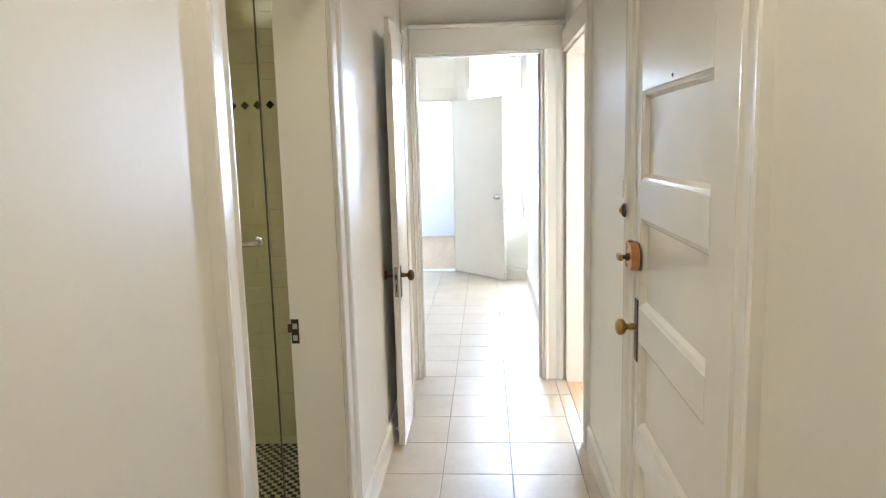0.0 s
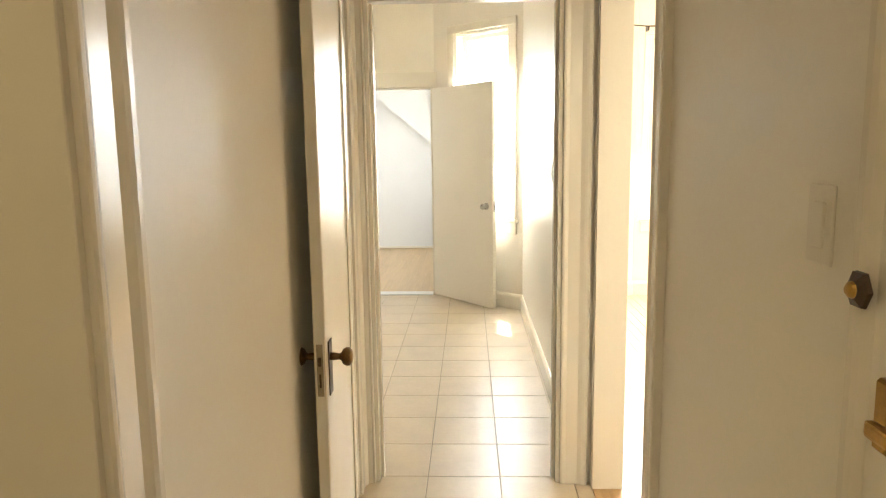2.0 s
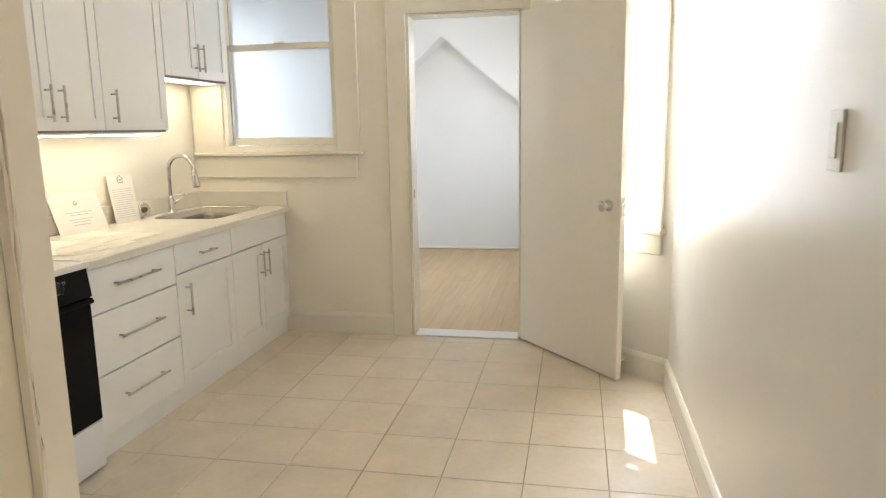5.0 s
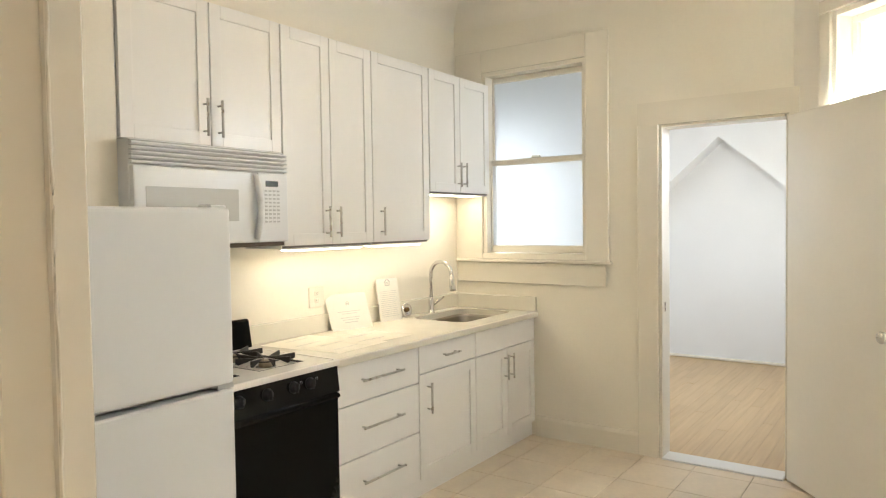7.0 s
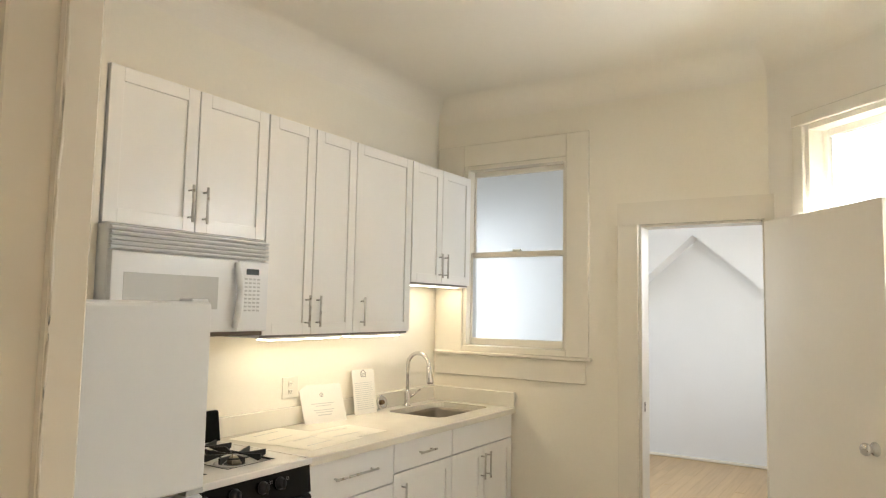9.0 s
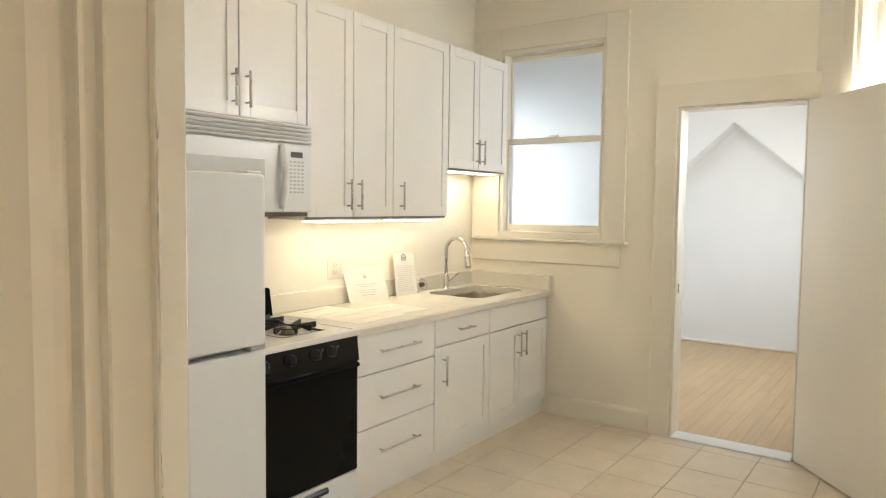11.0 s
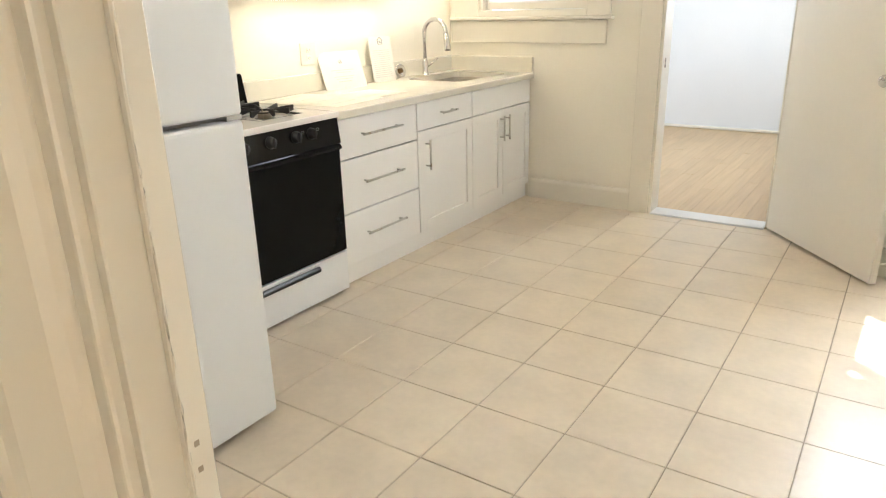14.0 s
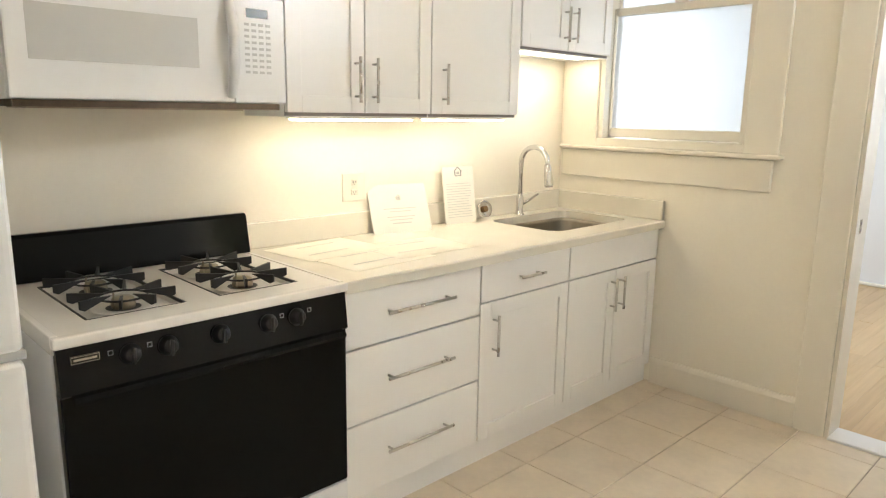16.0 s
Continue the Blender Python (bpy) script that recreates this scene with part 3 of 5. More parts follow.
strike((0.885, 0.03, 0.94), 0.0015, 0.012, 0.03, "small steel strike plate in the jamb")

stop = thing("door_stop", "small white baseboard door stop with a rubber tip", "door stop")
sp = Vector((AX, YF, 0)) + SU * 0.80 - SN * 0.018
part("rod", tube([(*sp.xy, 0.075), (*(sp - SN * 0.055).xy, 0.075)], 0.005, 10), M_TRIM, stop)
part("flange", lathe([(0, 0), (0.014, 0), (0.012, 0.004), (0, 0.005)], 14, turn((*sp.xy, 0.075), -SN)), M_TRIM, stop)
part("rubber_tip", lathe([(0, 0), (0.009, 0), (0.009, 0.014), (0.006, 0.017), (0, 0.017)], 14, turn((*(sp - SN * 0.053).xy, 0.075), -SN)), M_PANELGREY, stop, "grey rubber tip")

# ---- closet door, folded back against the hall wall ----
hall_door = tagged(new("door_2"), "narrow cream gloss closet door folded open, with brass knobs", "door", kind="structure")
HDX0, HDX1, HDY0, HDY1 = 1.502, 1.536, -5.035, -4.578
part("leaf", box(HDX0, HDX1, HDY0, HDY1, 0.014, 2.045, 0.003), M_TRIM, hall_door)
part("edge_bead", box(HDX1 - 0.001, HDX1 + 0.006, HDY1 - 0.075, HDY1 - 0.06, 0.014, 2.045, 0.003), M_TRIM, hall_door)
HKZ, HKY = 0.885, HDY0 + 0.052
for s, x in ((1, HDX1), (-1, HDX0)):
    part("escutcheon", box(min(x, x + s * 0.003), max(x, x + s * 0.003), HKY - 0.022, HKY + 0.022, HKZ - 0.11, HKZ + 0.05, 0.001), M_DARKMET, hall_door)
    knob(hall_door, (x + s * 0.002, HKY, HKZ), (s, 0, 0), OVALKNOB, M_OLDBRASS, "dark aged brass oval knob")
part("edge_plate", box(HDX0 + 0.008, HDX1 - 0.008, HDY0 - 0.002, HDY0 + 0.001, HKZ - 0.10, HKZ + 0.05), M_BURNER, hall_door, "worn lock plate with chipped paint")
part("latch", box(HDX0 + 0.012, HDX1 - 0.012, HDY0 - 0.009, HDY0 - 0.001, HKZ - 0.012, HKZ + 0.014, 0.002), M_DARKMET, hall_door)
part("keyhole", box(HDX0 + 0.014, HDX1 - 0.014, HDY0 - 0.003, HDY0 - 0.0005, HKZ - 0.075, HKZ - 0.035), M_DARKMET, hall_door)
for z in (0.3, 1.75):
    part("hinge", tube([(HDX0 - 0.004, HDY1 + 0.004, z - 0.05), (HDX0 - 0.004, HDY1 + 0.004, z + 0.05)], 0.006, 10), M_DARKMET, hall_door)
part("door_stop", tube([(HL + 0.012, -4.96, 0.07), (HDX0 - 0.002, -4.96, 0.07)], [0.006, 0.009], 10), M_TRIM, hall_door, "white spring door stop")

# ---- entry door: four wide recessed panels ----
entry = tagged(new("door_3"), "cream four-panel entry door with a copper rim lock and brass knob", "door", kind="structure")
EX = HR - 0.012
ey0, ey1 = -6.985, -6.095
panels = [(0.20, 0.475), (0.59, 0.875), (0.99, 1.272), (1.393, 1.66)]
zs = [0.012] + [z for p in panels for z in p] + [2.04]
for i in range(0, len(zs), 2):
    part("rail", box(EX, EX + 0.042, ey0 + 0.16, ey1 - 0.06, zs[i], zs[i + 1], 0.003), M_TRIM, entry)
part("stile", box(EX, EX + 0.042, ey0, ey0 + 0.16, 0.012, 2.04, 0.003), M_TRIM, entry)
part("stile", box(EX, EX + 0.042, ey1 - 0.06, ey1, 0.012, 2.04, 0.003), M_TRIM, entry)
for za, zb in panels:
    part("panel", box(EX + 0.020, EX + 0.034, ey0 + 0.155, ey1 - 0.055, za - 0.005, zb + 0.005), M_TRIM, entry)
    ya, yb, wedge = ey0 + 0.16, ey1 - 0.06, [(0, 0), (0.017, 0), (0.012, 0.010), (0, 0.020)]
    strip("panel_bead", wedge, (EX + 0.020, ya, za), (EX + 0.020, yb, za), (-1, 0, 0), (0, 0, 1), M_TRIM, entry)
    strip("panel_bead", wedge, (EX + 0.020, ya, zb), (EX + 0.020, yb, zb), (-1, 0, 0), (0, 0, -1), M_TRIM, entry)
    strip("panel_bead", wedge, (EX + 0.020, ya, za), (EX + 0.020, ya, zb), (-1, 0, 0), (0, 1, 0), M_TRIM, entry)
    strip("panel_bead", wedge, (EX + 0.020, yb, za), (EX + 0.020, yb, zb), (-1, 0, 0), (0, -1, 0), M_TRIM, entry)
part("escutcheon", box(EX - 0.004, EX, -6.150, -6.105, 0.805, 1.010, 0.001), M_DARKMET, entry, "tall dark bronze lock plate")
knob(entry, (EX - 0.003, -6.128, 0.918), (-1, 0, 0), OVALKNOB, M_BRASS, "worn brass oval knob")
dshape = [(0.0, -0.043), (0.038, -0.043)] + [(0.038 + 0.040 * math.sin(radians(a)), -0.043 * math.cos(radians(a))) for a in range(20, 180, 20)] + [(0.038, 0.043), (0.0, 0.043)]
lock = part("rim_lock", prism(dshape, 0.030, axes((EX, -6.104, 1.149), (0, -1, 0), (-1, 0, 0))), M_COPPER, entry, "copper coloured rounded rim deadlock")
part("lock_rim", prism([(y * 1.04, z * 1.05) for y, z in dshape], 0.004, axes((EX, -6.103, 1.149), (0, -1, 0), (-1, 0, 0))), M_DARKMET, lock)
part("turn_stem", lathe([(0, 0), (0.013, 0), (0.012, 0.008), (0.007, 0.012), (0.007, 0.024), (0, 0.024)], 16, turn((EX - 0.030, -6.135, 1.149), (-1, 0, 0))), M_DARKMET, lock, smooth=True)
for dz in (-0.028, 0.028):
    part("screw", lathe([(0, 0), (0.005, 0), (0.004, 0.002), (0, 0.002)], 10, turn((EX - 0.030, -6.118, 1.149 + dz), (-1, 0, 0))), M_BRASS, lock)
part("turn_piece", box(EX - 0.066, EX - 0.052, -6.158, -6.112, 1.139, 1.159, 0.005, 2), M_BRASS, lock)
part("strike_box", box(EX - 0.030, EX - 0.002, -6.098, -6.068, 1.105, 1.194, 0.004), M_BRASS, lock)
part("peephole", lathe([(0, 0), (0.0045, 0), (0.005, 0.002), (0.003, 0.003), (0, 0.002)], 16, turn((EX, -6.503, 1.678), (-1, 0, 0))), M_DARKMET, entry)

bell = thing("door_viewer_bracket", "small dark bronze diamond catch on the door casing", "door catch")
part("plate", lathe([(0, 0), (0.026, 0), (0.025, 0.006), (0.014, 0.012), (0, 0.013)], 6, turn((HR - 0.030, -6.006, 1.286), (-1, 0, 0))), M_DARKMET, bell)
part("stud", lathe([(0, 0), (0.012, 0), (0.010, 0.006), (0.006, 0.009), (0, 0.010)], 16, turn((HR - 0.040, -6.006, 1.286), (-1, 0, 0))), M_BRASS, bell)


def switch(origin, axis, label, w=0.072, h=0.118, outlet=False):
    """A wall plate with a rocker or two sockets; axis points into the room."""
    m = turn(origin, axis)
    up = Vector((0, 0, 1))
    ax = Vector(axis).normalized()
    u = up.cross(ax)
    m = Matrix(((u.x, 0, ax.x, origin[0]), (u.y, 0, ax.y, origin[1]), (0, 1, 0, origin[2]), (0, 0, 0, 1)))
    hnd = thing("wall_outlet" if outlet else "light_switch", label, "outlet" if outlet else "light switch")

    def p(name, mt, *bx):
        b = box(*bx)
        bmesh.ops.transform(b, matrix=m, verts=b.verts)
        part(name, b, mt, hnd)
    p("plate", M_BISCUIT, -w / 2, w / 2, -h / 2, h / 2, 0, 0.006, 0.003, 2)
    if outlet:
        for dz in (-0.021, 0.021):
            p("socket", M_BISCUIT, -0.016, 0.016, dz - 0.013, dz + 0.013, 0.005, 0.009, 0.003, 2)
            for dx in (-0.007, 0.007):
                p("slot", M_INK, dx - 0.0015, dx + 0.0015, dz - 0.003, dz + 0.006, 0.0085, 0.0095)
            p("slot", M_INK, -0.002, 0.002, dz - 0.010, dz - 0.006, 0.0085, 0.0095)
    else:
        p("rocker", M_BISCUIT, -0.017, 0.017, -0.034, 0.034, 0.005, 0.010, 0.003, 2)
    return hnd


switch((HR, -5.842, 1.35), (-1, 0, 0), "ivory rocker light switch beside the entry door")
switch((XR, -2.90, 1.325), (-1, 0, 0), "ivory rocker light switch on the glossy wall")
switch((XR, -3.0, 0.36), (-1, 0, 0), "ivory wall outlet low on the glossy wall", outlet=True)
switch((XL, -1.47, 1.068), (1, 0, 0), "ivory double wall outlet over the counter", w=0.118, outlet=True)
strike((HL - 0.155, -6.0585, 0.893), 0.0135, 0.0015, 0.043, "dark worn strike plate in the shower room jamb")
strike((HR + 0.10, -4.0285, 0.90), 0.014, 0.0015, 0.035, "small strike plate in the living room jamb")
strike((HL - 0.02, -4.1255, 0.885), 0.008, 0.0015, 0.022, "small painted strike plate in the closet jamb")

# ---- windows ----


def sash_window(name, m, w, z0, z1, meet, glass_mat, label, depth=0.05, frame_w=0.035, casing_w=0.09, casing_label="", muntin=False, sill=True):
    """A double-hung window; m has x along the wall, y outwards and z up."""
    h = tagged(new(name), label, "window", kind="structure")

    def p(nm, mt, *bx, lab="", par=None):
        b = box(*bx)
        bmesh.ops.transform(b, matrix=m, verts=b.verts)
        return part(nm, b, mt, par or h, lab)
    f = 0.028
    fr = [p("window_frame", M_TRIM, 0, f, -0.006, 0.13, z0, z1, 0.002), p("window_frame", M_TRIM, w - f, w, -0.006, 0.13, z0, z1, 0.002)]
    p("window_frame", M_TRIM, f, w - f, -0.005, 0.129, z1 - f, z1, 0.002)
    for tag, (a, b2, y) in (("lower_sash", (z0 + 0.004, meet + 0.02, depth)), ("upper_sash", (meet - 0.02, z1 - f, depth + 0.036))):
        s = p(tag, M_TRIM, f, f + frame_w, y, y + 0.034, a, b2, 0.004)
        p("rail", M_TRIM, f + frame_w, w - f - frame_w, y + 0.001, y + 0.033, b2 - 0.04, b2, 0.004, par=s)
        p("rail", M_TRIM, f + frame_w, w - f - frame_w, y + 0.001, y + 0.033, a, a + (0.05 if tag == "lower_sash" else 0.04), 0.004, par=s)
        p("stile", M_TRIM, w - f - frame_w, w - f, y, y + 0.034, a, b2, 0.004, par=s)
        g = p("pane", glass_mat, f + frame_w - 0.004, w - f - frame_w + 0.004, y + 0.014, y + 0.018, a + 0.03, b2 - 0.03, par=s)
        g.visible_shadow = False
        if muntin:
            p("muntin", M_TRIM, w / 2 - 0.009, w / 2 + 0.009, y + 0.004, y + 0.030, a + 0.05, b2 - 0.04, 0.003, par=s)
    p("sash_lock", M_BISCUIT, w / 2 - 0.03, w / 2 + 0.03, depth - 0.012, depth + 0.02, meet + 0.02, meet + 0.035, 0.004)
    if casing_w:
        for a, b2 in ((-casing_w, 0), (w, w + casing_w)):
            p("side_casing", M_TRIM, a, b2, -0.022, 0, z0 - 0.03, z1 + 0.0, 0.004)
        p("head_casing", M_TRIM, -casing_w, w + casing_w, -0.024, 0, z1, z1 + casing_w * 0.9, 0.004)
    if sill:
        p("window_sill", M_TRIM, -casing_w - 0.02, w + casing_w + 0.02, -0.05, 0.05, z0 - 0.032, z0, 0.006)
        p("apron", M_TRIM, -casing_w, w + casing_w, -0.02, 0, z0 - 0.14, z0 - 0.033, 0.004)
    return h


sash_window("window_1", axes((AX + WU0 * SU.x, YF + WU0 * SU.y, 0), SU, SN), WU1 - WU0, WZ0, WZ1, 1.97, M_GLASS, "tall cream sash window in the slanted wall, flooded with daylight", casing_w=0.075)
win = sash_window("window_2", axes((-0.40, YF, 0), (1, 0, 0), (0, 1, 0)), 0.79, 1.262, 2.545, 1.905, M_FROST, "cream sash window with frosted white panes beside the wall cabinet", casing_w=0.0, sill=False, frame_w=0.012)
bm = box(-0.62, -0.40, YF - 0.02, YF, 1.20, 2.70, 0.004)
part("side_casing", bm, M_TRIM, win)
part("side_casing", box(0.39, 0.545, YF - 0.02, YF, 1.20, 2.70, 0.004), M_TRIM, win)
part("head_casing", box(-0.40, 0.39, YF - 0.02, YF, 2.545, 2.70, 0.004), M_TRIM, win)
part("window_sill", box(-0.62, 0.565, YF - 0.045, YF + 0.03, 1.20, 1.222, 0.006), M_TRIM, win)
part("lower_casing", box(-0.40, 0.39, YF - 0.019, YF, 1.222, 1.262, 0.003), M_TRIM, win)
part("apron", box(-0.62, 0.525, YF - 0.016, YF, 1.05, 1.199, 0.006), M_TRIM, win)
bay_no = 3
for wl, a, b, hs in bay_walls:
    d = Vector((b[0] - a[0], b[1] - a[1], 0)).normalized()
    for h0, h1, z0, z1 in hs:
        sash_window("window_%d" % bay_no, axes((a[0] + d.x * h0, a[1] + d.y * h0, 0), d, (-d.y, d.x, 0)), h1 - h0, z0, z1, 1.60, M_GLASS, "cream sash window of the living room bay", casing_w=0.06)
        bay_no += 1
rod = thing("curtain_rod", "thin dark curtain rod over the bay windows", "curtain rod")
part("rod", tube([(2.75, -0.62, 2.57), (3.60, -0.16, 2.57), (4.80, -0.12, 2.57), (6.4, -0.90, 2.57)], 0.006, 8), M_DARKMET, rod)
for x, y in ((3.62, -0.16), (4.45, -0.13), (4.62, -0.12)):
    part("bracket", box(x - 0.008, x + 0.008, y - 0.01, y + 0.2, 2.53, 2.57), M_DARKMET, rod)

# ---- kitchen cabinets ----


def bar_pull(parent, p, q, out=0.032):
    """A brushed bar pull from p to q on a face that looks along +x."""
    p, q = Vector(p), Vector(q)
    d = (q - p).normalized()
    o = Vector((out, 0, 0))
    b = tube([p + o, q + o], 0.006, 10)
    for s in (p + d * 0.022, q - d * 0.022):
        tube([s, s + o], 0.0045, 8, b)
    return part("handle", b, M_STEEL, parent, "brushed nickel bar pull", True)


def shaker(parent, x, y0, y1, z0, z1, rail=0.058, name="door"):
    """A shaker front: flat frame, recessed panel; the face looks along +x at x."""
    g = 0.0030
    y0, y1, z0, z1 = y0 + g, y1 - g, z0 + g, z1 - g
    d = part(name, box(x - 0.019, x - 0.009, y0 + rail - 0.004, y1 - rail + 0.004, z0 + rail - 0.004, z1 - rail + 0.004), M_CAB, parent)
    for bx in ((y0, y0 + rail, z0, z1), (y1 - rail, y1, z0, z1), (y0 + rail, y1 - rail, z0, z0 + rail), (y0 + rail, y1 - rail, z1 - rail, z1)):
        part("frame", box(x - 0.020, x, *bx, 0.0012), M_CAB, d)
    return d


def slab(parent, x, y0, y1, z0, z1):
    return part("drawer", box(x - 0.020, x, y0 + 0.0034, y1 - 0.0034, z0 + 0.0034, z1 - 0.0034, 0.002), M_CAB, parent)


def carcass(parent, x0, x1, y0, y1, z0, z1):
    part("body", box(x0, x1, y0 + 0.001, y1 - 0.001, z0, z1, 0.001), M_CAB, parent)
    # thin dark sheet on the white body, paints the shade seen through the gaps
    part("gap_shade_sheet", box(x1 - 0.001, x1 + 0.0006, y0 + 0.003, y1 - 0.003, z0 + 0.003, z1 - 0.003), M_GAPSHADE, parent)


BT, BB = 0.822, 0.098
for y0, y1, kind in ((-1.994, -1.352, "drawers"), (-1.352, -0.785, "door"), (-0.785, -0.025, "sink")):
    lab = {"drawers": "white base cabinet with three drawers and bar pulls", "door": "white base cabinet with one drawer over a shaker door", "sink": "white sink base cabinet with two shaker doors"}[kind]
    c = thing("base_cabinet", lab, "cabinet", "base cabinets under the counter", at=(-0.3, (y0 + y1) / 2, 0))
    c.location = (0, 0, 0)
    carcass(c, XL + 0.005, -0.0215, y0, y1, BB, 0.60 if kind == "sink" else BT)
    part("toe_kick", box(XL + 0.02, -0.024, y0, y1, 0.0, BB), M_CAB, c)
    ym = (y0 + y1) / 2
    if kind == "drawers":
        for za, zb in ((0.098, 0.362), (0.362, 0.626), (0.626, 0.822)):
            d = slab(c, 0, y0, y1, za, zb)
            bar_pull(d, (0, ym - 0.155, (za + zb) / 2 + 0.01), (0, ym + 0.155, (za + zb) / 2 + 0.01))
    elif kind == "door":
        d = slab(c, 0, y0, y1, 0.668, 0.822)
        bar_pull(d, (0, ym - 0.075, 0.745), (0, ym + 0.075, 0.745))
        d = shaker(c, 0, y0, y1, 0.098, 0.668)
        bar_pull(d, (0, y0 + 0.075, 0.45), (0, y0 + 0.075, 0.615))
    else:
        slab(c, 0, y0, y1, 0.668, 0.822)
        for a, b, hy in ((y0, ym, ym - 0.035), (ym, y1, ym + 0.035)):
            d = shaker(c, 0, a, b, 0.098, 0.668)
            bar_pull(d, (0, hy, 0.47), (0, hy, 0.63))

# wall cabinets
UX = -0.345
for y0, y1, z0, z1, doors in ((-2.786, -1.965, 1.826, 2.452, ((-2.786, -2.366, -2.404), (-2.366, -1.965, -2.329))),
                              (-1.962, -1.300, 1.374, 2.452, ((-1.962, -1.632, -1.675), (-1.632, -1.300, -1.595))),
                              (-1.300, -0.757, 1.374, 2.452, ((-1.300, -0.757, -1.235),)),
                              (-0.752, -0.030, 1.679, 2.452, ((-0.752, -0.402, -0.435), (-0.402, -0.030, -0.369)))):
    lab = "white shaker wall cabinet with %s" % ("one door" if len(doors) == 1 else "two doors")
    lab += {-2.786: " above the microwave", -0.752: " by the sink"}.get(y0, "")
    c = thing("wall_cabinet", lab, "cabinet", "wall cabinets")
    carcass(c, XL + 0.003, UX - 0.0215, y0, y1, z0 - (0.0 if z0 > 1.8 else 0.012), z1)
    for a, b, hy in doors:
        d = shaker(c, UX, a, b, z0, z1)
        bar_pull(d, (UX, hy, z0 + 0.04), (UX, hy, z0 + 0.20))
# lit strips under them
for y0, y1, z, x0, x1 in ((-1.88, -1.37, 1.361, -0.47, -0.375), (-1.24, -0.82, 1.361, -0.47, -0.375), (-0.70, -0.10, 1.678, -0.50, -0.40)):
    s = thing("under_cabinet_light", "slim lit warm white strip lamp under a wall cabinet", "strip lamp", "strip lamps under the cabinets")
    part("housing", box(x0 - 0.004, x1 + 0.004, y0 - 0.01, y1 + 0.01, z - 0.006, z + 0.0, 0.001), M_CAB, s)
    part("diffuser", box(x0, x1, y0, y1, z - 0.014, z - 0.006, 0.003), M_STRIP, s, "glowing warm diffuser")

# ---- countertop with a sink cut-out ----


def rounded(x0, x1, y0, y1, r, z, n=5):
    out = []
    for cx, cy, a0 in ((x1 - r, y1 - r, 0), (x0 + r, y1 - r, 90), (x0 + r, y0 + r, 180), (x1 - r, y0 + r, 270)):
        for k in range(n + 1):
            a = radians(a0 + 90 * k / n)
            out.append((cx + r * math.cos(a), cy + r * math.sin(a), z))
    return out


CT, CB, CX, CY0, CY1 = 0.864, 0.826, 0.028, -1.996, YF - 0.001
SX0, SX1, SY0, SY1 = -0.535, -0.115, -0.735, -0.115
bm = bmesh.new()
cut = rounded(SX0, SX1, SY0, SY1, 0.07, 0)
rings = {}
for z in (CT, CB):
    rings[z] = [bm.verts.new((x, y, z)) for x, y, _ in cut]
for a, b in ((CT, CB),):
    n = len(cut)
    for k in range(n):
        bm.faces.new((rings[a][k], rings[a][(k + 1) % n], rings[b][(k + 1) % n], rings[b][k]))
for z in (CT, CB):
    e = 0.006 if z == CT else 0.002
    corner = [bm.verts.new(c) for c in ((CX - e, CY1, z), (XL + 0.001, CY1, z), (XL + 0.001, CY0, z), (CX - e, CY0, z))]
    ring = rings[z]
    q = len(ring) // 4
    for k in range(4):
        seg = ring[k * q:(k + 1) * q]
        nxt = ring[((k + 1) * q) % len(ring)]
        bm.faces.new([corner[k]] + seg[::-1]) if len(seg) > 1 else None
        bm.faces.new((corner[k], seg[-1], nxt, corner[(k + 1) % 4]))
    rings[z, "c"] = corner
a, b = rings[CT, "c"], rings[CB, "c"]
edge = [bm.verts.new((CX, CY1, CT - 0.006)), bm.verts.new((CX, CY0, CT - 0.006))]
bm.faces.new((a[0], a[3], edge[1], edge[0]))
bm.faces.new((edge[0], edge[1], b[3], b[0]))
bm.faces.new((a[3], a[2], b[2], b[3], edge[1]))
bm.faces.new((a[1], a[0], edge[0], b[0], b[1]))
bm.faces.new((a[2], a[1], b[1], b[2]))
top = thing("countertop", "cream quartz countertop with a low splashback", "countertop")
part("slab", bm, M_COUNTER, top)
part("splashback", box(XL + 0.001, XL + 0.021, CY0, CY1 - 0.022, CT, CT + 0.10, 0.003), M_COUNTER, top)
part("end_splash", box(XL + 0.001, CX - 0.008, CY1 - 0.021, CY1, CT, CT + 0.10, 0.003), M_COUNTER, top)

sink = thing("kitchen_sink", "undermount brushed steel sink bowl in the counter", "sink")
bm = bmesh.new()
prof = [(0.012, CB - 0.001, 0.08), (0.0, CB - 0.001, 0.07), (-0.004, CB - 0.02, 0.07), (-0.012, CB - 0.15, 0.06), (-0.03, CB - 0.175, 0.05), (-0.14, CB - 0.182, 0.03)]
prev = None
for grow, z, r in prof:
    ring = [bm.verts.new(p) for p in rounded(SX0 - grow, SX1 + grow, SY0 - grow, SY1 + grow, r, z)]
    if prev:
        for k in range(len(ring)):
            bm.faces.new((prev[k], prev[(k + 1) % len(ring)], ring[(k + 1) % len(ring)], ring[k]))
    prev = ring
bm.faces.new(prev)
part("bowl", bm, M_SINK, sink, smooth=True)
part("drain", lathe([(0, 0), (0.04, 0), (0.044, 0.004), (0.03, 0.003), (0, 0.002)], 24, pose(-0.32, -0.42, CB - 0.1815)), M_CHROME, sink, smooth=True)

